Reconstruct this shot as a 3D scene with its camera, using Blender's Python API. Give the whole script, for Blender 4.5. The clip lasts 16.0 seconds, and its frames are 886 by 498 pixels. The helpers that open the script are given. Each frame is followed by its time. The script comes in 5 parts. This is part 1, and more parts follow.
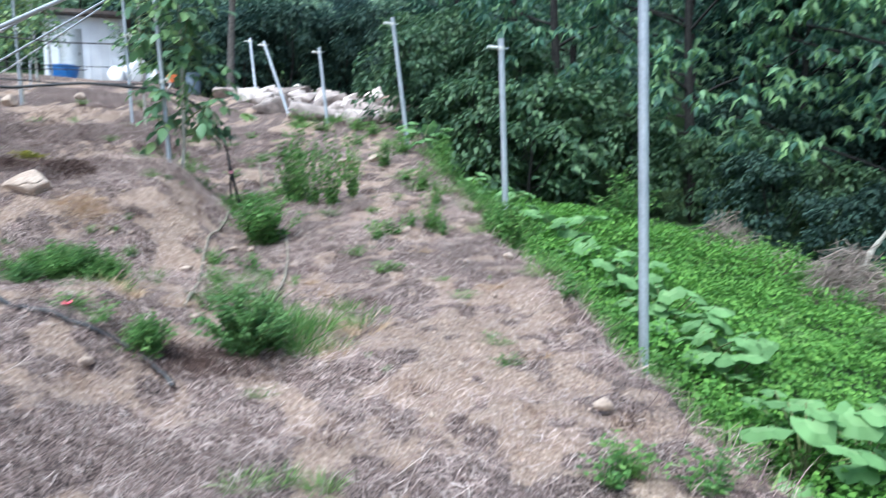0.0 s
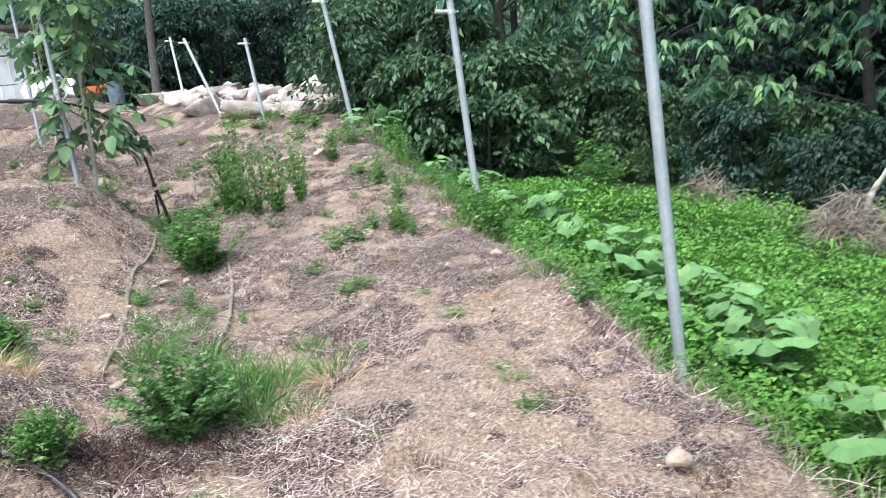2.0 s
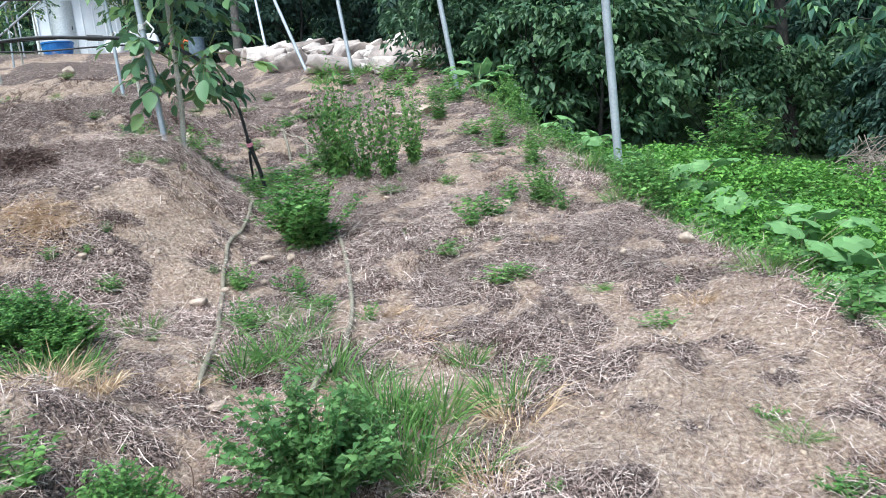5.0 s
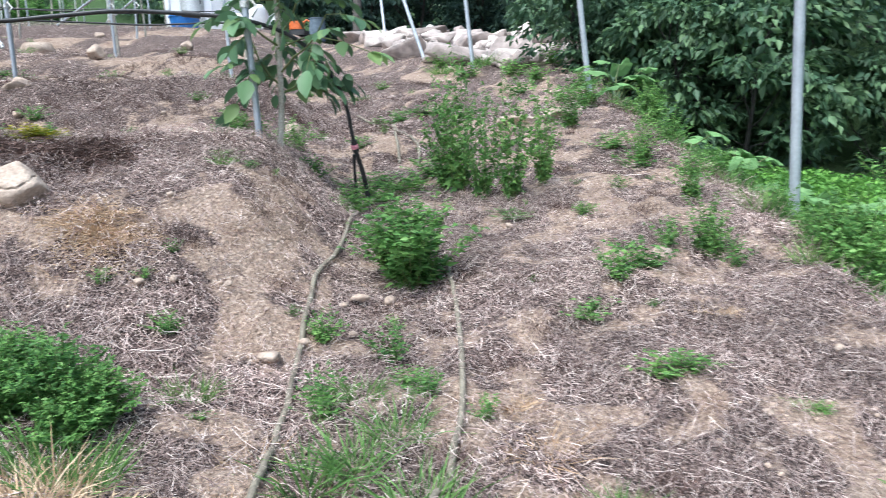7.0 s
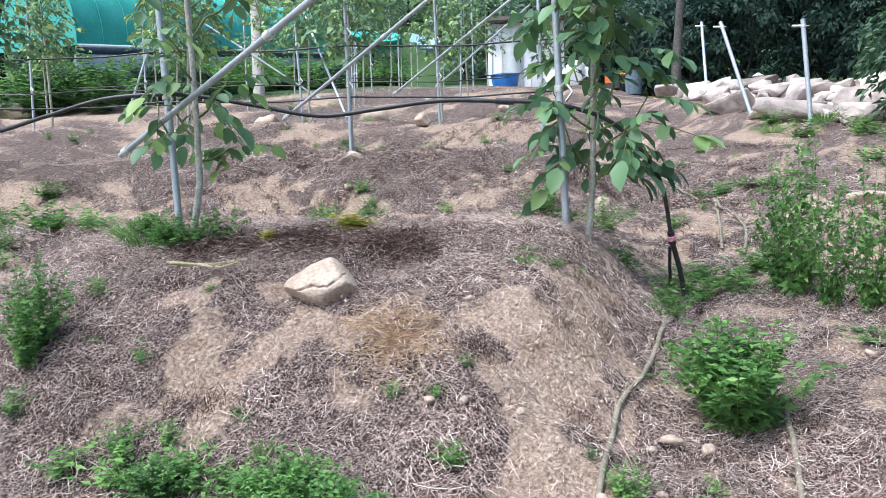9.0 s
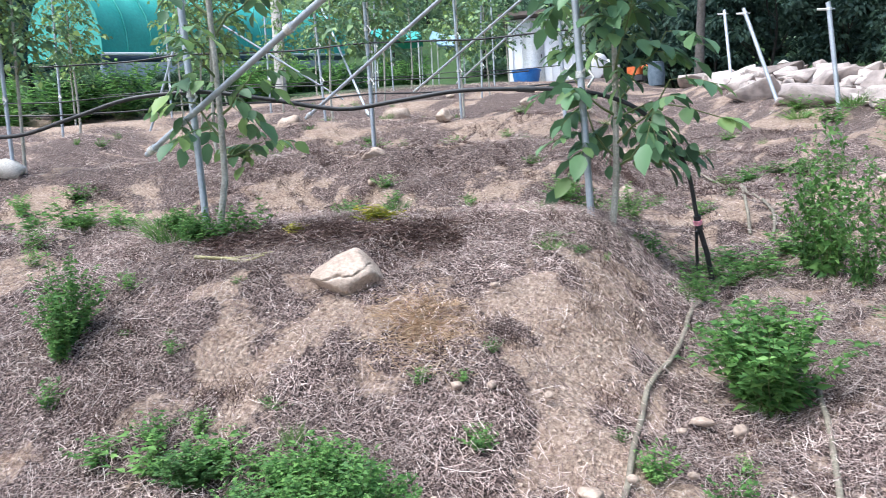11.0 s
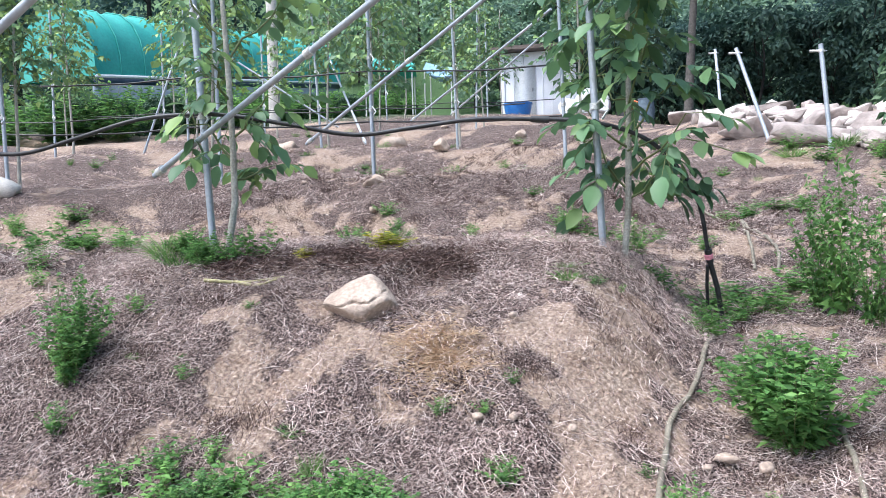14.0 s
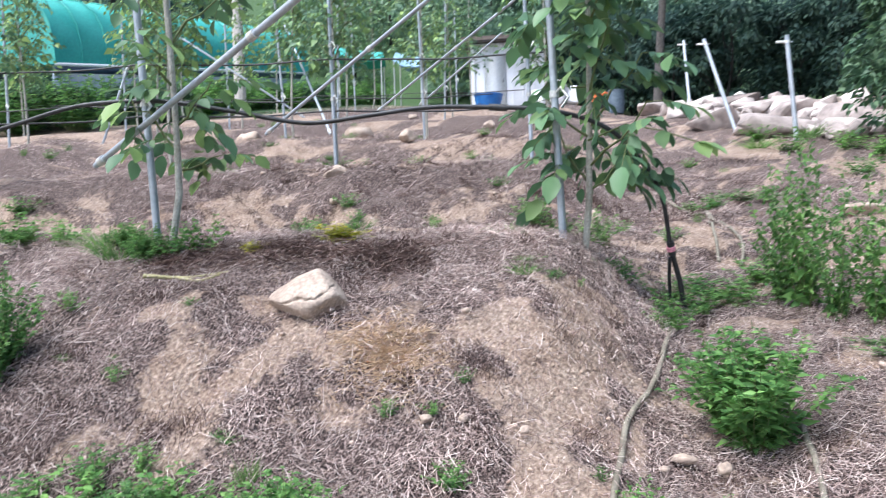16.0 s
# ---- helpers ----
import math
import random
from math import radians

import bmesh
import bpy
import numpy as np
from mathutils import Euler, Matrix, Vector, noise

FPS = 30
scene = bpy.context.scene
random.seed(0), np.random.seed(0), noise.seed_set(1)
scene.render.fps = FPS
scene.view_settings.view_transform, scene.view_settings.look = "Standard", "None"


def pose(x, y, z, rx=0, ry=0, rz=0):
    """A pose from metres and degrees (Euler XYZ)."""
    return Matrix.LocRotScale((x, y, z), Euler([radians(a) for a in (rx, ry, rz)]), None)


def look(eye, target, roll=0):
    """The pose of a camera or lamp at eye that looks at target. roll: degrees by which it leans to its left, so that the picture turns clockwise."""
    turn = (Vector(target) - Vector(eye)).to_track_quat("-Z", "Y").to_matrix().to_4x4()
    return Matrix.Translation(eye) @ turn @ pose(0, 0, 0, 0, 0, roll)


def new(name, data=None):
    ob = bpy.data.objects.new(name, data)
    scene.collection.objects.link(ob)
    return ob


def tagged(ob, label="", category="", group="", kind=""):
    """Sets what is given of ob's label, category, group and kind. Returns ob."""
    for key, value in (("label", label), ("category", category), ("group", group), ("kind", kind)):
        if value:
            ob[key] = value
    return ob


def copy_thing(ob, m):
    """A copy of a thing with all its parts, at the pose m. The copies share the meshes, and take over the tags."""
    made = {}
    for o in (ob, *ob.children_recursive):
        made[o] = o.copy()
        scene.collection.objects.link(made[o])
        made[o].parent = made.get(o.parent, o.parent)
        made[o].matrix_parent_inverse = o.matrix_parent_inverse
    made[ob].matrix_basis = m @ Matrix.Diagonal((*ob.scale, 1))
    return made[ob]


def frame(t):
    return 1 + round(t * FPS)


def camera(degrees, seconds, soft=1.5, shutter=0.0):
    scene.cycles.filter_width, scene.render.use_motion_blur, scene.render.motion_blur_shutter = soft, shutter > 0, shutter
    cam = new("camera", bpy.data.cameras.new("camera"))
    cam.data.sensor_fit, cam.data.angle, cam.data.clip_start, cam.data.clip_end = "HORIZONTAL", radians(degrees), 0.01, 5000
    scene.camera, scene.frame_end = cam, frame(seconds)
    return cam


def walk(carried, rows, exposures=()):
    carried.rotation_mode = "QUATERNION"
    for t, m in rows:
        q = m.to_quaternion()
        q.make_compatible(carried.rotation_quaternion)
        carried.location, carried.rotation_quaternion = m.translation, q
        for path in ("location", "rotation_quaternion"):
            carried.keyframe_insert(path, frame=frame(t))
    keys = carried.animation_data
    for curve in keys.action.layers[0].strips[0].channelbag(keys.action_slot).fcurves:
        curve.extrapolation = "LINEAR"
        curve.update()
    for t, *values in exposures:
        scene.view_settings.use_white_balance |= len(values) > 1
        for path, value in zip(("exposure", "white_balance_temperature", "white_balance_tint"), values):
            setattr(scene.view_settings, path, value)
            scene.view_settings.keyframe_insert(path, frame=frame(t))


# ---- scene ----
cam = camera(60.8, 16.0, 0.55, 0.3)
PATH = [
    (0, (-0.102, 0.036, 1.335), (-0.071, 2.03, 1.179), -1.2),
    (0.5, (-0.031, 0.369, 1.423), (0.234, 2.351, 1.445), -2.5),
    (1, (-0.022, 0.566, 1.502), (0.252, 2.547, 1.556), -3.6),
    (1.5, (-0.104, 0.815, 1.394), (0.122, 2.801, 1.336), -4.5),
    (2, (-0.203, 1.118, 1.42), (-0.061, 3.101, 1.206), -7.7),
    (2.3, (-0.232, 1.331, 1.403), (-0.276, 3.315, 1.155), -6.7),
    (2.5, (-0.265, 1.499, 1.403), (-0.499, 3.474, 1.185), -5.6),
    (3, (-0.347, 1.645, 1.375), (-0.793, 3.569, 1.06), -6.0),
    (3.5, (-0.485, 1.748, 1.446), (-0.819, 3.697, 1.151), -7.9),
    (4, (-0.555, 1.854, 1.437), (-0.699, 3.827, 1.144), -8.3),
    (4.2, (-0.581, 1.927, 1.425), (-0.684, 3.903, 1.131), -8.2),
    (6.3, (-0.826, 2.981, 1.586), (-0.833, 4.965, 1.332), -5.2),
    (6.5, (-0.807, 3.086, 1.625), (-0.886, 5.068, 1.372), -4.6),
    (7, (-0.9, 3.286, 1.609), (-1.203, 5.243, 1.323), -2.3),
    (7.5, (-1.076, 3.444, 1.723), (-1.547, 5.37, 1.46), -1.7),
    (7.9, (-1.095, 3.612, 1.833), (-1.759, 5.483, 1.592), -2.2),
    (8, (-1.115, 3.676, 1.843), (-1.853, 5.524, 1.642), -2.1),
    (8.5, (-1.089, 3.765, 1.902), (-2.108, 5.481, 1.766), -1.8),
    (8.7, (-1.074, 3.745, 1.899), (-2.117, 5.446, 1.762), -1.3),
    (10.8, (-1.046, 3.741, 1.828), (-2.117, 5.423, 1.673), -3.1),
    (11, (-1.059, 3.739, 1.833), (-2.158, 5.404, 1.692), -2.8),
    (11.5, (-1.11, 3.731, 1.822), (-2.257, 5.365, 1.7), -1.9),
    (12, (-1.186, 3.712, 1.818), (-2.343, 5.34, 1.707), -1.4),
    (12.5, (-1.229, 3.721, 1.816), (-2.363, 5.366, 1.712), -1.3),
    (13, (-1.276, 3.702, 1.823), (-2.385, 5.363, 1.728), -1.4),
    (13.5, (-1.26, 3.702, 1.828), (-2.349, 5.378, 1.744), -1.5),
    (14, (-1.219, 3.687, 1.826), (-2.283, 5.379, 1.763), -1.5),
    (14.5, (-1.178, 3.687, 1.819), (-2.208, 5.401, 1.779), -1.5),
    (15, (-1.251, 3.707, 1.861), (-2.213, 5.461, 1.859), -1.5),
    (15.5, (-1.242, 3.73, 1.833), (-2.12, 5.527, 1.844), -1.9),
    (16, (-1.213, 3.878, 1.825), (-2.217, 5.606, 1.738), -1.6),
]
walk(cam, [(t, look(eye, target, roll)) for t, eye, target, roll in PATH],
     [(0, 1.22, 5480, 3), (.5, 1.5, 5650, 7), (.9, 1.62, 6550, 15), (1.5, 1.52, 6700, 14), (2.1, 1.32, 5950, 2), (3, 1.22, 5780, 1), (4, 1.2, 5760, 0), (6.3, 1.24, 5760, 1), (7, 1.27, 5780, 4.5), (8.5, 1.29, 5800, 5.5), (11, 1.31, 5810, 8), (16, 1.34, 5830, 9.3)])

# ---- light ----
world = bpy.data.worlds.new("world")
scene.world = world
world.use_nodes = True
wn = world.node_tree
sky = wn.nodes.new("ShaderNodeTexSky")
sky.sky_type, sky.sun_disc = "NISHITA", False
sky.sun_elevation, sky.sun_rotation = radians(52), radians(200)
sky.air_density, sky.dust_density = 1.0, 3.0
wn.links.new(sky.outputs[0], wn.nodes["Background"].inputs[0])
wn.nodes["Background"].inputs[1].default_value = 0.11
sun = new("sun", bpy.data.lights.new("sun", "SUN"))
sun.data.energy, sun.data.angle, sun.data.color = 2.3, radians(38), (1.0, 0.97, 0.92)
sun.matrix_basis = look((0, 0, 30), (0 + 6, 0 + 9, 0)) 


# ---- materials ----
def mat(name, stops, scale=6.0, fine=60.0, rough=0.8, bump=0.3, metal=0.0, pick="noise", leafy=0.0, spread=0.25):
    """A procedural surface: a colour ramp over noise (or over each piece's own random), a finer grain and relief."""
    m = bpy.data.materials.new(name)
    m.use_nodes = True
    nt, b = m.node_tree, m.node_tree.nodes["Principled BSDF"]
    add = lambda kind: nt.nodes.new(kind)
    link = nt.links.new
    co = add("ShaderNodeTexCoord")
    big, small = add("ShaderNodeTexNoise"), add("ShaderNodeTexNoise")
    big.inputs["Scale"].default_value, small.inputs["Scale"].default_value = scale, fine
    big.inputs["Detail"].default_value, small.inputs["Detail"].default_value = 5, 4
    link(co.outputs["Object"], big.inputs["Vector"])
    link(co.outputs["Object"], small.inputs["Vector"])
    ramp = add("ShaderNodeValToRGB")
    while len(ramp.color_ramp.elements) < len(stops):
        ramp.color_ramp.elements.new(0.5)
    for e, (p, c) in zip(ramp.color_ramp.elements, stops):
        e.position, e.color = p, (*c, 1)
    if pick == "island":
        geo = add("ShaderNodeNewGeometry")
        inf = add("ShaderNodeObjectInfo")
        mx = add("ShaderNodeMix")
        mx.inputs["Factor"].default_value = 0.35
        link(geo.outputs["Random Per Island"], mx.inputs["A"])
        link(inf.outputs["Random"], mx.inputs["B"])
        link(mx.outputs["Result"], ramp.inputs[0])
    else:
        link(big.outputs["Fac"], ramp.inputs[0])
    hsv = add("ShaderNodeHueSaturation")
    grain = add("ShaderNodeMapRange")
    grain.inputs["To Min"].default_value, grain.inputs["To Max"].default_value = 1 - spread, 1 + spread
    grain.inputs["From Min"].default_value, grain.inputs["From Max"].default_value = 0.3, 0.7
    link((big if pick == "island" else small).outputs["Fac"], grain.inputs["Value"])
    link(grain.outputs["Result"], hsv.inputs["Value"])
    link(ramp.outputs["Color"], hsv.inputs["Color"])
    link(hsv.outputs["Color"], b.inputs["Base Color"])
    b.inputs["Roughness"].default_value, b.inputs["Metallic"].default_value = rough, metal
    if bump:
        bp = add("ShaderNodeBump")
        bp.inputs["Strength"].default_value, bp.inputs["Distance"].default_value = bump, 0.02
        link(small.outputs["Fac"], bp.inputs["Height"])
        link(bp.outputs["Normal"], b.inputs["Normal"])
    if leafy:
        tr, ms = add("ShaderNodeBsdfTranslucent"), add("ShaderNodeMixShader")
        link(hsv.outputs["Color"], tr.inputs["Color"])
        ms.inputs[0].default_value = leafy
        link(b.outputs[0], ms.inputs[1])
        link(tr.outputs[0], ms.inputs[2])
        link(ms.outputs[0], nt.nodes["Material Output"].inputs[0])
    return m


def leafmat(name, a, b, c, rough=0.5, leafy=0.3):
    m = mat(name, [(0.05, a), (0.5, b), (0.95, c)], 3.0, 40.0, rough, 0.0, 0.0, "island", leafy, 0.2)
    m.node_tree.nodes["Principled BSDF"].inputs["Specular IOR Level"].default_value = 0.28
    return m


def ground_material():
    """Pale granite soil, brown-mauve litter over it, humus and green growth in patches of their own."""
    m = bpy.data.materials.new("soil")
    m.use_nodes = True
    nt, b = m.node_tree, m.node_tree.nodes["Principled BSDF"]
    link = nt.links.new
    co = nt.nodes.new("ShaderNodeTexCoord")

    def noi(scale, detail=6, rough=0.6):
        n = nt.nodes.new("ShaderNodeTexNoise")
        n.inputs["Scale"].default_value, n.inputs["Detail"].default_value, n.inputs["Roughness"].default_value = scale, detail, rough
        link(co.outputs["Object"], n.inputs["Vector"])
        return n.outputs["Fac"]

    def ramp(fac, stops):
        r = nt.nodes.new("ShaderNodeValToRGB")
        while len(r.color_ramp.elements) < len(stops):
            r.color_ramp.elements.new(0.5)
        for e, (p, c) in zip(r.color_ramp.elements, stops):
            e.position, e.color = p, (*c, 1)
        link(fac, r.inputs[0])
        return r.outputs["Color"]

    def mix(fac, a, c):
        x = nt.nodes.new("ShaderNodeMix")
        x.data_type = "RGBA"
        link(fac, x.inputs["Factor"])
        link(a, x.inputs["A"])
        link(c, x.inputs["B"])
        return x.outputs["Result"]

    soil = ramp(noi(55, 3, .65), [(0.26, (0.16, 0.105, 0.08)), (0.40, (0.34, 0.245, 0.19)), (0.54, (0.51, 0.388, 0.305)), (0.70, (0.74, 0.60, 0.49))])
    damp = ramp(noi(4.5, 5, .7), [(0.3, (0.62, 0.55, 0.50)), (0.47, (0.93, 0.90, 0.87)), (0.7, (1.0, 1.0, 1.0))])
    stain = nt.nodes.new("ShaderNodeMix")
    stain.data_type, stain.blend_type = "RGBA", "MULTIPLY"
    stain.inputs["Factor"].default_value = 1.0
    link(soil, stain.inputs["A"])
    link(damp, stain.inputs["B"])
    soil = stain.outputs["Result"]
    # Near-black stops paint the shadowed gaps between straws into the litter colour.
    litter = ramp(noi(85, 2, 0.7), [(0.36, (0.014, 0.009, 0.008)), (0.48, (0.095, 0.062, 0.054)), (0.58, (0.26, 0.19, 0.165)), (0.68, (0.54, 0.43, 0.38))])
    cover = nt.nodes.new("ShaderNodeMapRange")
    cover.inputs["From Min"].default_value, cover.inputs["From Max"].default_value = 0.80, 0.97
    lit = nt.nodes.new("ShaderNodeAttribute")
    lit.attribute_name = "litter"
    both = nt.nodes.new("ShaderNodeMath")
    both.operation = "ADD"
    link(lit.outputs["Fac"], both.inputs[0])
    link(noi(22, 5, 0.75), both.inputs[1])
    link(both.outputs[0], cover.inputs["Value"])
    c = mix(cover.outputs["Result"], soil, litter)
    green = ramp(noi(14), [(0.3, (0.035, 0.07, 0.022)), (0.6, (0.06, 0.12, 0.035)), (0.8, (0.09, 0.13, 0.05))])
    at = nt.nodes.new("ShaderNodeAttribute")
    at.attribute_name = "growth"
    c = mix(at.outputs["Fac"], c, green)
    link(c, b.inputs["Base Color"])
    b.inputs["Roughness"].default_value = 0.95
    bp = nt.nodes.new("ShaderNodeBump")
    bp.inputs["Strength"].default_value, bp.inputs["Distance"].default_value = 1.0, 0.06
    link(noi(40, 4, 0.7), bp.inputs["Height"])
    link(bp.outputs["Normal"], b.inputs["Normal"])
    return m


M_SOIL = ground_material()
M_STRAW = mat("straw", [(0.0, (0.022, 0.013, 0.013)), (0.35, (0.17, 0.11, 0.10)), (0.66, (0.49, 0.375, 0.335)), (1.0, (0.93, 0.82, 0.74))], 1.6, 50, 0.8, 0, 0, "island", 0.1, 0.42)
M_TAWNY = mat("tawny_grass", [(0.0, (0.30, 0.18, 0.10)), (0.5, (0.50, 0.35, 0.22)), (1.0, (0.66, 0.53, 0.37))], 3, 50, 0.8, 0, 0, "island", 0.15)
M_STALK = mat("dead_stalk", [(0.0, (0.03, 0.016, 0.013)), (0.6, (0.095, 0.055, 0.045)), (1.0, (0.21, 0.14, 0.115))], 3, 50, 0.9, 0, 0, "island")
M_TWIG = mat("dead_twig", [(0.0, (0.11, 0.085, 0.075)), (0.6, (0.33, 0.27, 0.235)), (1.0, (0.52, 0.45, 0.39))], 3, 50, 0.9, 0, 0, "island")
M_STEEL = mat("galvanised_steel", [(0.3, (0.39, 0.43, 0.48)), (0.7, (0.50, 0.54, 0.59))], 5, 40, 0.5, 0.02, 0.35, spread=0.1)
M_CLAMP = mat("pale_clamp", [(0.3, (0.55, 0.55, 0.53)), (0.7, (0.72, 0.72, 0.70))], 20, 120, 0.45, 0.05, 0.4)
M_ROCK = mat("granite", [(0.3, (0.27, 0.205, 0.16)), (0.5, (0.42, 0.33, 0.265)), (0.75, (0.53, 0.435, 0.355))], 5, 60, 0.9, 0.35)
M_SLAB = mat("quarried_granite", [(0.1, (0.20, 0.165, 0.15)), (0.5, (0.40, 0.34, 0.315)), (0.9, (0.58, 0.515, 0.48))], 4, 26, 0.9, 0.7, 0, "island", 0, 0.4)
M_BARK = mat("bark", [(0.3, (0.012, 0.012, 0.012)), (0.6, (0.03, 0.029, 0.027)), (0.8, (0.055, 0.052, 0.048))], 12, 60, 0.95, 0.8)
M_YBARK = mat("pale_bark", [(0.3, (0.33, 0.31, 0.26)), (0.6, (0.50, 0.48, 0.42)), (0.8, (0.62, 0.60, 0.54))], 14, 80, 0.9, 0.5)
M_GBARK = mat("grey_bark", [(0.3, (0.07, 0.065, 0.06)), (0.6, (0.13, 0.12, 0.11)), (0.8, (0.2, 0.19, 0.17))], 10, 60, 0.95, 0.7)
M_STEM = mat("green_stem", [(0.3, (0.10, 0.14, 0.05)), (0.7, (0.18, 0.20, 0.08))], 10, 60, 0.7, 0)
M_WALNUT = leafmat("walnut_leaf", (0.085, 0.165, 0.095), (0.15, 0.27, 0.13), (0.36, 0.50, 0.15), 0.42)
M_WEED = leafmat("weed_leaf", (0.065, 0.155, 0.05), (0.145, 0.30, 0.082), (0.30, 0.50, 0.15), 0.5, 0.42)
M_GRASS = leafmat("grass_blade", (0.075, 0.165, 0.05), (0.145, 0.285, 0.075), (0.29, 0.39, 0.14))
M_FIELD = leafmat("vine_leaf", (0.07, 0.18, 0.04), (0.14, 0.31, 0.06), (0.235, 0.44, 0.09), 0.7)
M_GOURD = leafmat("gourd_leaf", (0.12, 0.24, 0.09), (0.19, 0.35, 0.135), (0.29, 0.45, 0.20), 0.65)
M_CLOVER = leafmat("clover_leaf", (0.06, 0.135, 0.05), (0.115, 0.235, 0.08), (0.21, 0.38, 0.13), 0.5, 0.42)
M_YELLOW = leafmat("yellow_leaf", (0.20, 0.24, 0.03), (0.42, 0.40, 0.04), (0.58, 0.50, 0.05))
# Darkest tone leans blue: the crown's sky-lit shade put into the leaf colour.
M_TREE = leafmat("chestnut_leaf", (0.038, 0.092, 0.078), (0.085, 0.185, 0.125), (0.28, 0.46, 0.20), 0.45, 0.38)
# Woodland shade is put into this colour: darkened and shifted to blue.
M_FAR = leafmat("shaded_forest_leaf", (0.03, 0.066, 0.068), (0.062, 0.118, 0.11), (0.12, 0.20, 0.165), 0.8, 0.35)
M_SHRUB = leafmat("shrub_leaf", (0.04, 0.085, 0.05), (0.07, 0.135, 0.075), (0.14, 0.235, 0.105), 0.5, 0.3)
# Distance haze is mixed into this leaf colour: paler and greyer than nearer trees.
M_HILL_HAZE = leafmat("hazed_hill_leaf", (0.14, 0.225, 0.175), (0.24, 0.355, 0.25), (0.37, 0.50, 0.33), 0.7, 0.45)
# Shrub foliage with the shade beneath the trees painted into its colour.
M_UNDER = leafmat("shade_darkened_leaf", (0.02, 0.046, 0.04), (0.042, 0.085, 0.068), (0.08, 0.14, 0.095), 0.7, 0.3)
M_BLACK = mat("black_polythene", [(0.3, (0.02, 0.02, 0.022)), (0.7, (0.045, 0.045, 0.048))], 20, 90, 0.45, 0.05)
M_GREYHOSE = mat("dusty_hose", [(0.3, (0.14, 0.12, 0.09)), (0.7, (0.26, 0.235, 0.18))], 12, 80, 0.7, 0.2)
M_TARP = mat("green_tarpaulin", [(0.3, (0.035, 0.32, 0.27)), (0.7, (0.08, 0.44, 0.37))], 0.8, 12, 0.5, 0.25, spread=0.12)
M_NAVY = mat("navy_skirt", [(0.3, (0.015, 0.03, 0.07)), (0.7, (0.04, 0.07, 0.13))], 2, 30, 0.5, 0.2)
M_WHITE = mat("white_sheet_metal", [(0.3, (0.66, 0.67, 0.70)), (0.7, (0.80, 0.81, 0.82))], 1.5, 30, 0.5, 0.05, spread=0.08)
M_ROOF = mat("rusty_roof", [(0.3, (0.07, 0.06, 0.055)), (0.7, (0.18, 0.14, 0.12))], 4, 40, 0.8, 0.3)
M_BLUE = mat("blue_plastic", [(0.3, (0.02, 0.13, 0.45)), (0.7, (0.05, 0.22, 0.60))], 4, 50, 0.45, 0.1)
M_PALEBLUE = mat("pale_blue_sheet", [(0.3, (0.20, 0.36, 0.52)), (0.7, (0.32, 0.48, 0.62))], 2, 30, 0.5, 0.1)
M_ORANGE = mat("orange_paint", [(0.3, (0.50, 0.10, 0.02)), (0.7, (0.66, 0.17, 0.04))], 6, 60, 0.5, 0.1)
M_PINK = mat("pink_petal", [(0.3, (0.65, 0.08, 0.13)), (0.7, (0.80, 0.18, 0.22))], 20, 90, 0.6, 0)
M_PINKTAPE = mat("pink_tape", [(0.3, (0.75, 0.25, 0.33)), (0.7, (0.85, 0.35, 0.42))], 20, 90, 0.5, 0)
M_CONC = mat("pale_concrete", [(0.3, (0.50, 0.47, 0.43)), (0.7, (0.66, 0.63, 0.58))], 8, 70, 0.9, 0.4)
M_FALLEN = mat("yellowed_stalk", [(0.3, (0.27, 0.25, 0.10)), (0.7, (0.42, 0.38, 0.2))], 12, 80, 0.7, 0.1)
M_GREYPL = mat("grey_blue_plastic", [(0.3, (0.09, 0.13, 0.17)), (0.7, (0.15, 0.20, 0.25))], 8, 70, 0.6, 0.1)


# ---- mesh tools ----
rng = np.random.default_rng(7)


def mesh(name, chunks, smooth=False):
    """A mesh from pieces (vertices n x 3, faces m x 3 or m x 4)."""
    me = bpy.data.meshes.new(name)
    off, vs, idx, sizes = 0, [], [], []
    for v, f in chunks:
        v, f = np.asarray(v, float).reshape(-1, 3), np.asarray(f, int)
        vs.append(v)
        idx.append((f + off).ravel())
        sizes.append(np.full(len(f), f.shape[1]))
        off += len(v)
    v, idx, sizes = np.concatenate(vs), np.concatenate(idx), np.concatenate(sizes)
    me.vertices.add(len(v))
    me.vertices.foreach_set("co", v.ravel())
    me.loops.add(len(idx))
    me.loops.foreach_set("vertex_index", idx)
    me.polygons.add(len(sizes))
    me.polygons.foreach_set("loop_start", np.concatenate(([0], np.cumsum(sizes)[:-1])))
    if smooth:
        me.polygons.foreach_set("use_smooth", np.ones(len(sizes), bool))
    me.update(calc_edges=True)
    me.validate()
    return me


def part(name, chunks, material, parent=None, label="", smooth=False):
    me = mesh(name, chunks, smooth)
    me.materials.append(material)
    ob = new(name, me)
    if parent is not None:
        ob.parent = parent
    return tagged(ob, label)


def unit(v):
    return v / np.maximum(np.linalg.norm(v, axis=-1, keepdims=True), 1e-9)


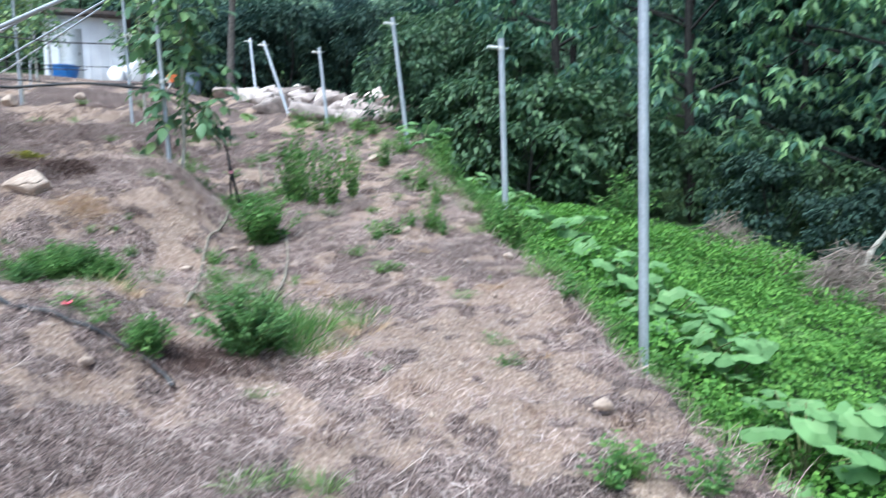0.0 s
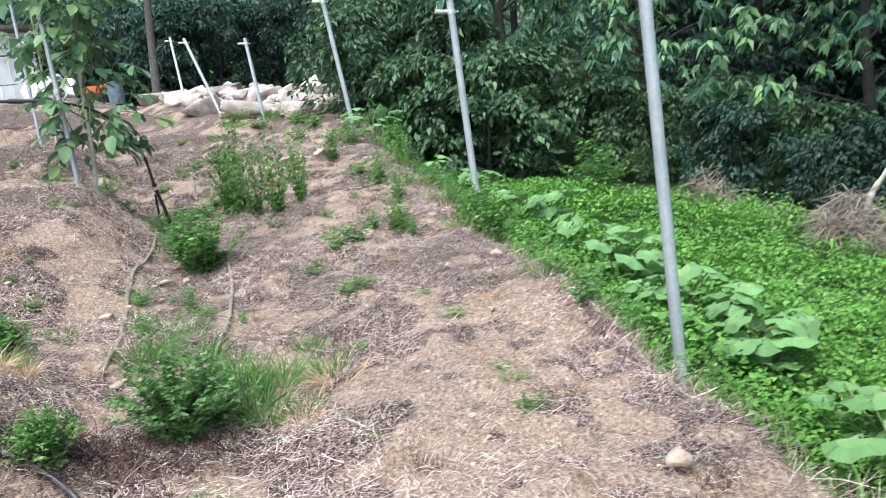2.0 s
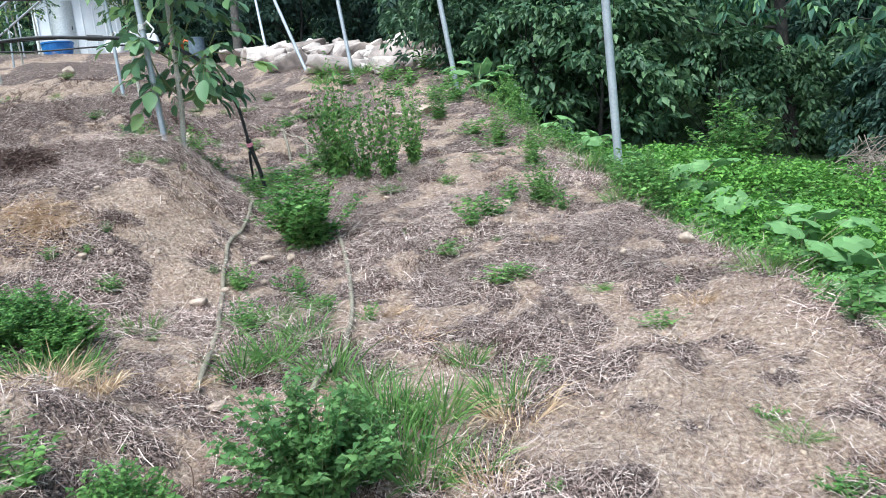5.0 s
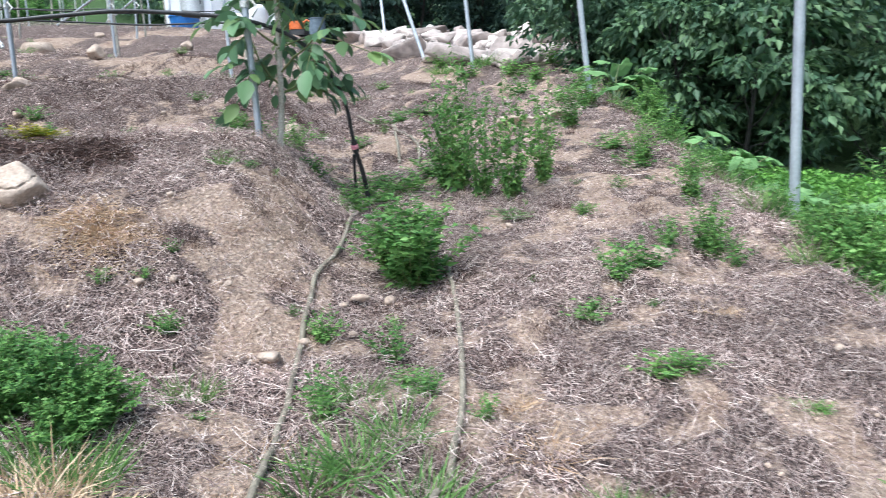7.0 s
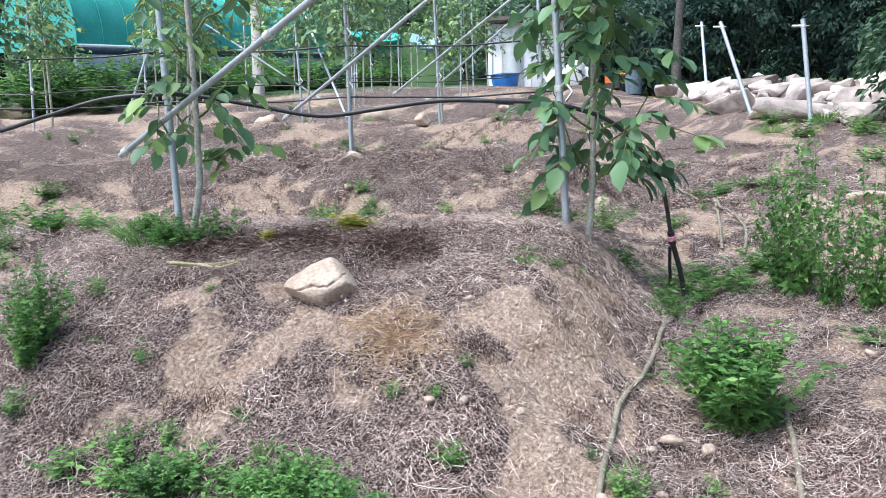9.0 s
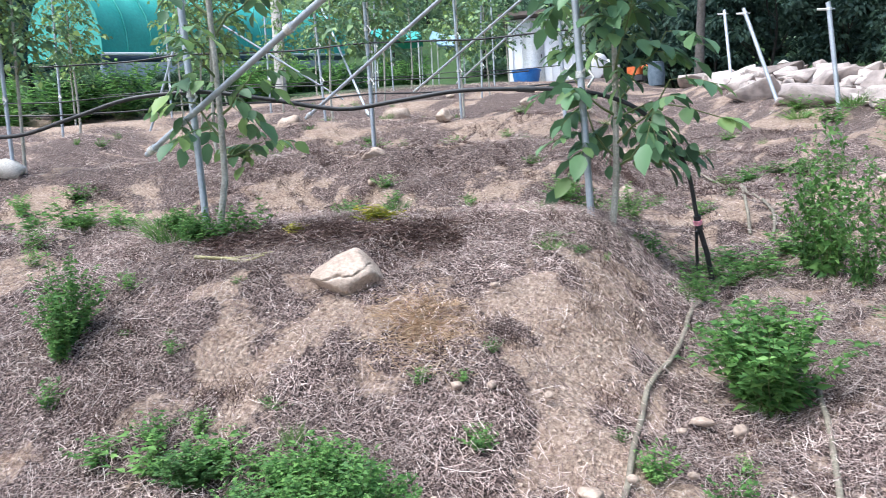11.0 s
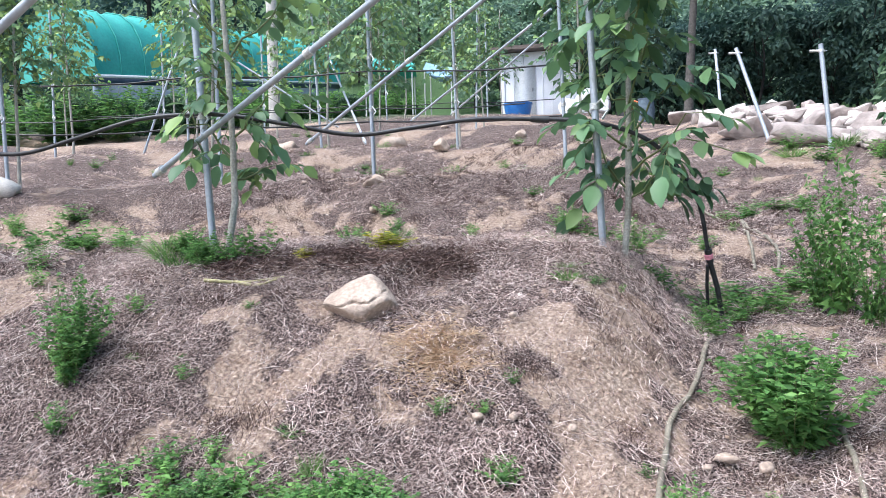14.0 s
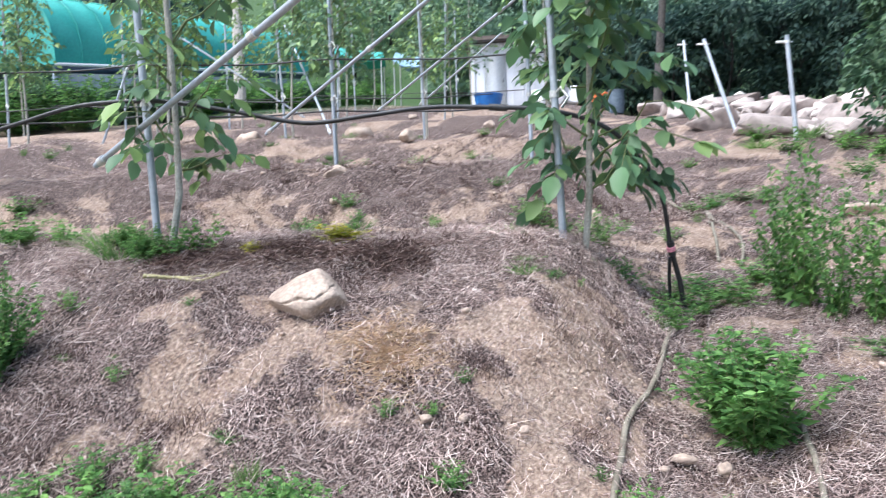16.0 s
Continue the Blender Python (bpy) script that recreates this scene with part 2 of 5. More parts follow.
def vnoise(x, y, scale, seed):
    """Smooth value noise in the plane, -1 to 1."""
    x, y = np.asarray(x, float) / scale, np.asarray(y, float) / scale
    i, j = np.floor(x), np.floor(y)
    fx, fy = x - i, y - j
    fx, fy = fx * fx * (3 - 2 * fx), fy * fy * (3 - 2 * fy)
    h = lambda a, b: np.mod(np.abs(np.sin(a * 127.1 + b * 311.7 + seed * 74.7) * 43758.5453), 1.0) * 2 - 1
    return (h(i, j) * (1 - fx) + h(i + 1, j) * fx) * (1 - fy) + (h(i, j + 1) * (1 - fx) + h(i + 1, j + 1) * fx) * fy


def tube(pts, radii, sides=8, caps=True):
    pts = np.asarray(pts, float)
    n = len(pts)
    radii = np.broadcast_to(np.asarray(radii, float), (n,))
    d = unit(np.gradient(pts, axis=0))
    ref = np.array([0.31, 0.95, 0.07]) if abs(d[:, 2]).mean() > 0.7 else np.array([0.05, 0.03, 1.0])
    a = unit(np.cross(d, ref))
    b = np.cross(d, a)
    th = np.arange(sides) * 2 * np.pi / sides
    v = (pts[:, None] + radii[:, None, None] * (np.cos(th)[None, :, None] * a[:, None] + np.sin(th)[None, :, None] * b[:, None])).reshape(-1, 3)
    k = np.arange((n - 1) * sides)
    r, s = k // sides, k % sides
    f = np.stack([r * sides + s, r * sides + (s + 1) % sides, (r + 1) * sides + (s + 1) % sides, (r + 1) * sides + s], 1)
    out = [(v, f)]
    if caps:
        for row, way in ((0, -1), (n - 1, 1)):
            ring = np.vstack([v[row * sides:(row + 1) * sides], pts[row]])
            s = np.arange(sides)
            t = np.stack([s, (s + 1) % sides, np.full(sides, sides)], 1)
            out.append((ring, t if way > 0 else t[:, ::-1]))
    return out


def box(cx, cy, cz, sx, sy, sz, bev=0.0):
    """A box with chamfered upright edges, centred."""
    b = min(bev, sx / 3, sy / 3)
    if b <= 0:
        p = [(-sx / 2, -sy / 2), (sx / 2, -sy / 2), (sx / 2, sy / 2), (-sx / 2, sy / 2)]
    else:
        x, y = sx / 2, sy / 2
        p = [(-x + b, -y), (x - b, -y), (x, -y + b), (x, y - b), (x - b, y), (-x + b, y), (-x, y - b), (-x, -y + b)]
    n = len(p)
    v = np.array([(cx + q[0], cy + q[1], cz + h) for h in (-sz / 2, sz / 2) for q in p] + [(cx, cy, cz - sz / 2), (cx, cy, cz + sz / 2)])
    s = np.arange(n)
    return [(v, np.stack([s, (s + 1) % n, (s + 1) % n + n, s + n], 1)), (v, np.stack([(s + 1) % n, s, np.full(n, 2 * n)], 1)), (v, np.stack([s + n, (s + 1) % n + n, np.full(n, 2 * n + 1)], 1))]


def leaves(P, D, L, width=0.45, droop=0.15, fold=0.12, jitter=0.6, plain=False):
    """Folded leaf blades at P, pointing along D, L long: four triangles each, two for far ones."""
    P, D = np.asarray(P, float), unit(np.asarray(D, float))
    n = len(P)
    L = np.broadcast_to(np.asarray(L, float), (n,))[:, None]
    up = np.array([0, 0, 1.0]) + jitter * rng.normal(size=(n, 3))
    S = unit(np.cross(D, up))
    N = np.cross(S, D)
    q = lambda a, s, c: P + L * (a * D + s * width * S + c * N)
    if plain:
        V = np.stack([q(0, 0, 0), q(0.45, 0.5, fold), q(1, 0, -droop), q(0.45, -0.5, fold)], 1).reshape(-1, 3)
        return [(V, (np.arange(n)[:, None, None] * 4 + np.array([[0, 2, 1], [0, 3, 2]])[None]).reshape(-1, 3))]
    V = np.stack([q(0, 0, 0), q(0.42, 0.5, fold), q(0.42, -0.5, fold), q(0.48, 0, 0.02), q(1, 0, -droop)], 1).reshape(-1, 3)
    F = (np.arange(n)[:, None, None] * 5 + np.array([[0, 2, 3], [0, 3, 1], [3, 2, 4], [3, 4, 1]])[None]).reshape(-1, 3)
    return [(V, F)]


def blades(P, D, L, w=0.008, bend=0.5, curl=0.0):
    """Grass blades or straws: bent strips of two quads and a tip."""
    P, D = np.asarray(P, float), unit(np.asarray(D, float))
    n = len(P)
    L = np.broadcast_to(np.asarray(L, float), (n,))[:, None]
    S = unit(np.cross(D, rng.normal(size=(n, 3)))) * np.broadcast_to(np.asarray(w, float), (n,))[:, None]
    G = np.array([0, 0, -1.0]) * np.broadcast_to(np.asarray(bend, float), (n,))[:, None] + curl * rng.normal(size=(n, 3)) * np.array([1, 1, .3])
    c = lambda a: P + L * (a * D + a * a * 0.5 * G)
    V = np.stack([c(0) - S, c(0) + S, c(0.5) - S * 0.8, c(0.5) + S * 0.8, c(1)], 1).reshape(-1, 3)
    base = np.arange(n)[:, None] * 5
    return [(V, (base + np.array([[0, 1, 3, 2]]))), (V, (base + np.array([[2, 3, 4]])))]


def strands(P, D, L, w, curl=0.6):
    """Thin curling stalks: three narrow strips and no tip."""
    P, D = np.asarray(P, float), unit(np.asarray(D, float))
    n = len(P)
    L, w = np.asarray(L, float)[:, None], np.asarray(w, float)[:, None]
    S = unit(np.cross(D, np.array([0, 0, 1.0]) + .5 * rng.normal(size=(n, 3)))) * w
    A, B = (curl * rng.normal(size=(n, 3)) * np.array([1, 1, .35]) for _ in range(2))
    c = lambda a: P + L * (a * D + a * a * .5 * A + a * a * (a - .75) * B)
    V = np.stack([c(k) + e * S for k in (0, .33, .66) for e in (-1, 1)] + [c(1)], 1).reshape(-1, 3)
    base = np.arange(n)[:, None] * 7
    return [(V, np.concatenate([base + np.array([[0, 1, 3, 2]]), base + np.array([[2, 3, 5, 4]])])), (V, base + np.array([[4, 5, 6]]))]


def oval_leaves(P, D, L, width=.55, droop=.15, jitter=.35):
    """Rounded leaflets with a folded midrib: ten triangles each."""
    P, D = np.asarray(P, float), unit(np.asarray(D, float))
    n = len(P)
    L = np.asarray(L, float)[:, None]
    S = unit(np.cross(D, np.array([0, 0, 1.0]) + jitter * rng.normal(size=(n, 3))))
    N = np.cross(S, D)
    q = lambda a, b, c: P + L * (a * D + b * width * S + c * N)
    spine = [q(0, 0, 0), q(.3, 0, 0), q(.62, 0, -droop * .35), q(1, 0, -droop)]
    sides = [q(a, e * b, c) for e in (1, -1) for a, b, c in ((.12, .27, .04), (.4, .5, .07), (.75, .36, .0))]
    V = np.stack(spine + sides, 1).reshape(-1, 3)
    T = np.array([[0, 1, 4], [1, 5, 4], [1, 2, 5], [2, 6, 5], [2, 3, 6], [0, 7, 1], [1, 7, 8], [1, 8, 2], [2, 8, 9], [2, 9, 3]])
    return [(V, (np.arange(n)[:, None, None] * 10 + T[None]).reshape(-1, 3))]


def rnd_dirs(n, zmin=-1.0, zmax=1.0):
    z = rng.uniform(zmin, zmax, n)
    a = rng.uniform(0, 2 * np.pi, n)
    r = np.sqrt(np.maximum(0, 1 - z * z))
    return np.stack([r * np.cos(a), r * np.sin(a), z], 1)


# ---- ground ----
VS = [-60, -6, 0, 2.5, 3.6, 4.3, 4.7, 5.05, 5.6, 6.4, 7, 7.5, 8.3, 9.5, 10.5, 11, 11.5, 12, 13.5, 14.6, 15.5, 16, 18.5, 19.5, 20, 22.5, 23.5, 24, 28, 34, 48, 70, 150]
ZS = [-6, -1.1, -.45, .0, .42, .64, .76, .8, .63, .74, 1.1, 1.43, 1.68, 1.66, 1.64, 1.8, 2.06, 2.35, 2.4, 2.45, 2.95, 3.1, 3.2, 3.7, 3.85, 3.95, 4.45, 4.6, 5.2, 6.0, 8.2, 18, 50]
YP, ZP = [-60, -10, 0, 4, 5.6, 26, 32, 45, 70, 150], [-9, -1.6, -.32, .27, .58, 4.56, 5.3, 6.6, 17, 50]
YE, XE = [-30, 0, 2.9, 3.8, 4.56, 5.5, 6.44, 7, 7.8, 9, 11, 13.4, 17, 20, 30], [4.0, 1.7, 1.1, 1.0, .88, .64, .52, .42, .29, .2, -.2, -.35, -.2, .0, 1.0]
YB, XB = [-10, 4, 6.5, 8.5, 11, 16, 25, 50], [-1.3, -1.5, -1.8, -2.3, -3.2, -5.0, -7.5, -12]


def sstep(a, b, x):
    t = np.clip((x - a) / (b - a), 0, 1)
    return t * t * (3 - 2 * t)


def plain_z(x, y):
    """The hill: a sloping strip, terraces beside it, and the low field beyond the bank."""
    x, y = np.asarray(x, float), np.asarray(y, float)
    terr = np.interp(-.47 * x + .88 * y, VS, ZS)
    w = sstep(-.15, .75 + .08 * np.maximum(y - 9, 0), np.interp(y, YB, XB) - x)
    top = np.interp(y, YP, ZP) * (1 - w) + terr * w
    f = -.35 + .16 * (y - 5.4) - .15 * (x - 1.2)
    f = np.where(y > 16, f + .25 * (y - 16), f)
    f = np.where(x > 12, f + .5 * (x - 12), f)
    k = sstep(0, .85, x - np.interp(y, YE, XE) + .13 * vnoise(x, y, .75, 61) + .07 * vnoise(x, y, .28, 62)) * (1 - sstep(17, 20, y))
    return top * (1 - k) + np.minimum(f, top - .1) * k


def ground_z(x, y):
    x, y = np.asarray(x, float), np.asarray(y, float)
    z = plain_z(x, y) + .04 * vnoise(x, y, .8, 1) + .03 * vnoise(x, y, .31, 2) + .02 * vnoise(x, y, .13, 3) + .010 * vnoise(x, y, .06, 9)
    z = z + (.06 * vnoise(x, y, .55, 14) + .03 * vnoise(x, y, .25, 15)) * sstep(8.6, 9.4, -.47 * x + .88 * y) * (x < -2)
    return z + .25 * vnoise(x, y, 5, 4) * sstep(14, 30, np.hypot(x, y))


def field_amount(x, y):
    return sstep(.25, .6, np.asarray(x) - np.interp(y, YE, XE) + .2 * vnoise(x, y, .5, 8)) * (1 - sstep(16, 18, np.asarray(y)))


BARE = [(0.21, 4.88, 0.13), (-0.12, 4.19, 0.16), (-2.35, 7.3, 0.1), (-2.75, 7.1, 0.09), (-3.6, 6.1, 0.06), (-2.4, 7.7, 0.06), (-0.6, 8.9, 0.18), (-1.0, 9.8, 0.26), (-0.3, 6.0, 0.08), (-4.8, 10.4, 0.16), (-6.0, 9.6, 0.16), (-1.9, 5.3, 0.1), (-0.5, 3.6, 0.21), (0.6, 5.0, 0.13), (-3.2, 6.3, 0.04), (-1.9, 3.6, 0.16), (-1.2, 10.9, 0.26), (-2.35, 4.4, 0.08), (-2.3, 4.5, 0.11), (-2.6, 4.35, 0.12), (-2.9, 4.2, 0.12), (-0.9, 4.0, 0.19), (-0.2, 3.3, 0.21), (0.45, 4.0, 0.19), (-2.55, 7.45, 0.09), (-2.2, 7.0, 0.06), (-4.2, 6.2, 0.07), (-2.5, 7.0, 0.22), (-2.45, 7.35, .25), (-2.7, 7.0, .22), (-2.3, 7.05, .2), (-3.34, 6.47, 0.12), (-3.82, 5.98, .1), (-2.38, 6.85, .1), (-2.49, 7.71, .2), (-2.55, 4.5, .22), (-2.2, 4.42, .18), (-3.0, 4.75, .25), (-2.5, 4.75, .2), (-.4, 4.22, .26), (.34, 4.59, .2), (.16, 4.25, .22), (.2, 4.92, .26), (-.05, 3.95, .25), (.45, 4.2, .2), (.42, 5.6, .2), (-.54, 8.69, .3), (-.84, 11.05, .5), (-.3, 8.3, .25), (-6.7, 9.5, .3), (-4.5, 10.2, .3), (-8.1, 8.75, .22), (-8.9, 8.1, .2), (-5.6, 9.7, .3), (-8.9, 13, .5), (-7, 13.9, .5), (-6.1, 14.4, .5), (-3.6, 9.9, .25)]


def straw_density(x, y):
    """How thickly straw lies: patchy, gone from the bare places, thickest at the terrace crests."""
    v = -.47 * x + .88 * y
    d = .57 + .15 * vnoise(x, y, .7, 27) * sstep(8.7, 9.3, v) + .1 * (x < -2) * (v > 5.5) - .11 * sstep(8.7, 9.3, v) * (x < -2.2) - .05 * sstep(-5.5, -7, x) * (v > 9) + .2 * vnoise(x, y, 1.1, 21) + .34 * vnoise(x, y, .37, 22) + .46 * vnoise(x, y, .13, 25)
    d = d + .45 * (np.exp(-((v - 8.2) / .3) ** 2) + np.exp(-((v - 11.8) / .35) ** 2)) * (x < -2.2)
    for bx, by, r in BARE:
        d = d - .42 * np.exp(-((x - bx) ** 2 + (y - by) ** 2) / r ** 2)
    return d


def axis(lo, hi, step, far_lo, far_hi):
    mid = lo + step * np.arange(round((hi - lo) / step))
    grow = lambda d: np.cumsum(np.geomspace(step, d * .12, 70)) * d / np.cumsum(np.geomspace(step, d * .12, 70))[-1]
    return np.concatenate([lo - grow(lo - far_lo)[::-1], mid, hi - step + grow(far_hi - hi + step)])


gx, gy = axis(-6, 1.36, .032, -160, 160), axis(1.28, 9.6, .032, -60, 190)
GX, GY = np.meshgrid(gx, gy)
GZ = ground_z(GX, GY)
ny, nx = GX.shape
kk = (np.arange(ny - 1)[:, None] * nx + np.arange(nx - 1)[None]).ravel()
ground = part("ground", [(np.stack([GX, GY, GZ], -1).reshape(-1, 3), np.stack([kk, kk + 1, kk + nx + 1, kk + nx], 1))], M_SOIL, smooth=True)
tagged(ground, "terraced hillside of pale granite soil under dead straw", "ground", kind="structure")
lit_att = ground.data.attributes.new("litter", "FLOAT", "POINT")
lit_att.data.foreach_set("value", np.clip(straw_density(GX, GY), 0, 1).ravel().astype(np.float32))
grow_att = ground.data.attributes.new("growth", "FLOAT", "POINT")
wild = sstep(30, 40, GY) + sstep(.4, 1.2, GX - np.interp(GY, YE, XE)) + sstep(-12, -18, GX) * sstep(24, 27, -.47 * GX + .88 * GY)
grow_att.data.foreach_set("value", np.clip(field_amount(GX, GY) + wild, 0, 1).ravel().astype(np.float32))


# ---- fence posts along the bank ----
def thing(name, x, y, z, label, category, group=""):
    ob = new(name)
    ob.empty_display_size = 0.1
    ob.matrix_basis = pose(x, y, z)
    return tagged(ob, label, category, group)


def fence_post(base, top, size, label):
    base, top = np.array(base), np.array(top)
    d = top - base
    ob = thing("fence_post", *base, label, "post", "posts along the bank")
    s = size / 2 * 1.08
    part("pipe", tube([-.12 * unit(d), d * .5, d], size / 2, 14), M_STEEL, ob, smooth=True)
    a = unit(d)
    side = unit(np.array([-1.0, -.25, .06]))
    c = d - a * .10
    part("collar", tube([c - a * .022, c + a * .022], s * 1.12, 14), M_CLAMP, ob, "pale clamp ring round the pipe")
    arm = part("arm", tube([c + side * s, c + side * (.17 if size > .07 else .15)], .021, 8), M_CLAMP, ob, "short pale arm on the clamp")
    part("bolt", tube([c - side * s, c - side * (s + .045)], .009, 6), M_STEEL, ob)
    part("cap", tube([d - a * .004, d + a * .008], s, 14), M_STEEL, ob)
    return ob


fence_post((1.43, 5.44, -.38), (1.36, 5.2, 2.94), .072, "tall galvanised steel pipe post at the foot of the bank")
fence_post((.81, 9.13, .45), (.76, 8.93, 3.06), .074, "galvanised steel pipe post among gourd leaves")
fence_post((-.46, 13.4, 2.0), (-.68, 13.25, 4.29), .074, "leaning galvanised steel pipe post by shrubs")
fence_post((-2.37, 17.24, 2.82), (-2.52, 17.33, 4.57), .074, "galvanised steel pipe post before pale boulders")
fence_post((-3.6, 19.4, 3.2), (-4.3, 19.9, 5.23), .074, "strongly leaning galvanised steel pipe post before boulders")
fence_post((-5.3, 23.4, 4.0), (-5.63, 24.2, 6.18), .074, "weathered galvanised steel pipe post above the rock pile")


# ---- rocks ----
def rock_chunks(w, d, h, seed, rough=.16, res=3, planes=9):
    """An angular boulder: a subdivided ball cut flat by random planes, then roughened."""
    bm = bmesh.new()
    bmesh.ops.create_icosphere(bm, subdivisions=res, radius=1)
    v = np.array([q.co[:] for q in bm.verts])
    f = np.array([[q.index for q in p.verts] for p in bm.faces])
    bm.free()
    r = np.random.default_rng(seed)
    v = v / np.abs(v).max(1, keepdims=True) ** .7
    for _ in range(planes):
        n = unit(r.normal(size=3))
        k = r.uniform(.58, .96)
        e = np.maximum(v @ n - k, 0)
        v = v - e[:, None] * n * .95
    v += rough * .22 * np.stack([vnoise(v[:, 0] + v[:, 2], v[:, 1] - v[:, 2], .5, seed + i) for i in range(3)], 1)
    v += rough * .1 * np.stack([vnoise(v[:, 0] - v[:, 2], v[:, 1] + v[:, 2], .17, seed + 5 + i) for i in range(3)], 1)
    return [(v * np.array([w, d, h]) / 1.75, f)]


def slab_chunks(w, d, h, seed, cuts=0):
    """A split block: the hull of a few outward points, broken up a little where it is large."""
    r = np.random.default_rng(seed)
    p = r.uniform(-1, 1, (11, 3))
    p = p / np.abs(p).max(1, keepdims=True) ** .85
    bm = bmesh.new()
    for q in p:
        bm.verts.new(q)
    got = bmesh.ops.convex_hull(bm, input=bm.verts)
    bmesh.ops.delete(bm, geom=[q for q in set(got["geom_interior"] + got["geom_unused"]) if isinstance(q, bmesh.types.BMVert)], context="VERTS")
    bmesh.ops.bevel(bm, geom=list(bm.edges), offset=.035, segments=1, affect="EDGES")
    if cuts:
        bmesh.ops.triangulate(bm, faces=bm.faces)
        bmesh.ops.subdivide_edges(bm, edges=[e for e in bm.edges if e.calc_length() > .35], cuts=cuts, use_grid_fill=True)
    bmesh.ops.triangulate(bm, faces=bm.faces)
    bm.verts.index_update()
    v = np.array([q.co[:] for q in bm.verts])
    f = np.array([[q.index for q in c.verts] for c in bm.faces])
    bm.free()
    if cuts:
        v = v + .05 * np.stack([vnoise(v[:, 0] + v[:, 2], v[:, 1] - v[:, 2], .4, seed + i) for i in range(3)], 1)
    return [(v * np.array([w, d, h]) / 1.9, f)]


def rock(x, y, w, d, h, seed, label="pale granite stone lying on straw litter", sink=.25, turn=None, material=None, group="stones on the slope", z=None, name="rock", res=2, tilt=0):
    chunks = slab_chunks(w, d, h, seed, 2 if res > 2 else 0) if name == "boulder" else rock_chunks(w, d, h, seed, .55, res, 16)
    ob = part(name, chunks, material or (M_SLAB if name == "boulder" else M_ROCK))
    zz = float(plain_z(x, y)) if z is None else z
    ob.matrix_basis = pose(x, y, zz + h * (.5 - sink), tilt, tilt * .5, seed * 47 % 360 if turn is None else turn)
    return tagged(ob, label, "rock", group)


# ---- plants ----
def grass_chunks(h, w, n, bend=.9, width=.004):
    a, r = rng.uniform(0, 2 * np.pi, n), w * .32 * np.sqrt(rng.uniform(0, 1, n))
    P = np.stack([r * np.cos(a), r * np.sin(a), np.full(n, -.02)], 1)
    D = np.stack([np.cos(a) * .45, np.sin(a) * .45, np.ones(n)], 1) + .3 * rng.normal(size=(n, 3))
    return blades(P, D, h * rng.uniform(.5, 1.25, n), width, bend * rng.uniform(.3, 1.3, n))


def weed_chunks(h, w, stems, per, leaf, width=.42, bare=.1, spread=.5, bush=False):
    """Stems that rise and lean outward, with leaves set all round them."""
    st, P, D, L = [], [], [], []
    for i in range(stems):
        a = rng.uniform(0, 2 * np.pi)
        o = rng.uniform(.05, 1.0)
        hh = h * (1.02 - .5 * o * o) * rng.uniform(.8, 1.05)
        out = w * .5 * o
        b = np.array([np.cos(a), np.sin(a), 0])
        p0 = b * w * .12 * rng.uniform(0, 1)
        t = np.linspace(0, 1, 5)[:, None]
        path = p0 + b * out * t ** (1 + spread) + np.array([0, 0, hh]) * t + .02 * rng.normal(size=(5, 3)) * t
        st += tube(path[::2], np.linspace(.005, .002, 3), 3, False)
        k = rng.uniform(bare, 1, per)
        pos = np.stack([np.interp(k, np.linspace(0, 1, 5), path[:, j]) for j in range(3)], 1)
        an = rng.uniform(0, 2 * np.pi, per)
        rise = rng.uniform(-.1, .7, per)
        P.append(pos)
        D.append(np.stack([np.cos(an), np.sin(an), rise], 1))
        L.append(leaf * rng.uniform(.55, 1.15, per) * (1.05 - .45 * k))
    return st, leaves(np.concatenate(P), np.concatenate(D), np.concatenate(L), width, .25)


def weed_thing(name, x, y, label, category, st, lv, m_leaf, group):
    ob = thing(name, x, y, 0, label, category, group)
    tagged(part("stem", st, M_STEM, ob), kind="stuff")
    tagged(part("foliage", lv, m_leaf, ob), kind="stuff")
    return ob


def put(ob, x, y, turn=0, size=1.0, tall=None, sink=.01):
    ob.matrix_basis = pose(x, y, float(ground_z(x, y)) - sink, 0, 0, turn) @ Matrix.Diagonal((size, size, size if tall is None else tall, 1))
    return ob


def again(ob, x, y, turn, size=1.0, tall=None):
    """Another plant of the same kind."""
    z = float(ground_z(x, y)) - .01
    keep = ob.matrix_basis.copy()
    ob.scale = (1, 1, 1)
    c = copy_thing(ob, pose(x, y, z, 0, 0, turn) @ Matrix.Diagonal((size, size, size if tall is None else tall, 1)))
    ob.matrix_basis = keep
    return c


# ---- forest trees ----
def limb_path(a, b, n=6, wob=.12):
    t = np.linspace(0, 1, n)[:, None]
    q = np.array(a) * (1 - t) + np.array(b) * t
    q[1:-1] += wob * rng.normal(size=(n - 2, 3))
    return q


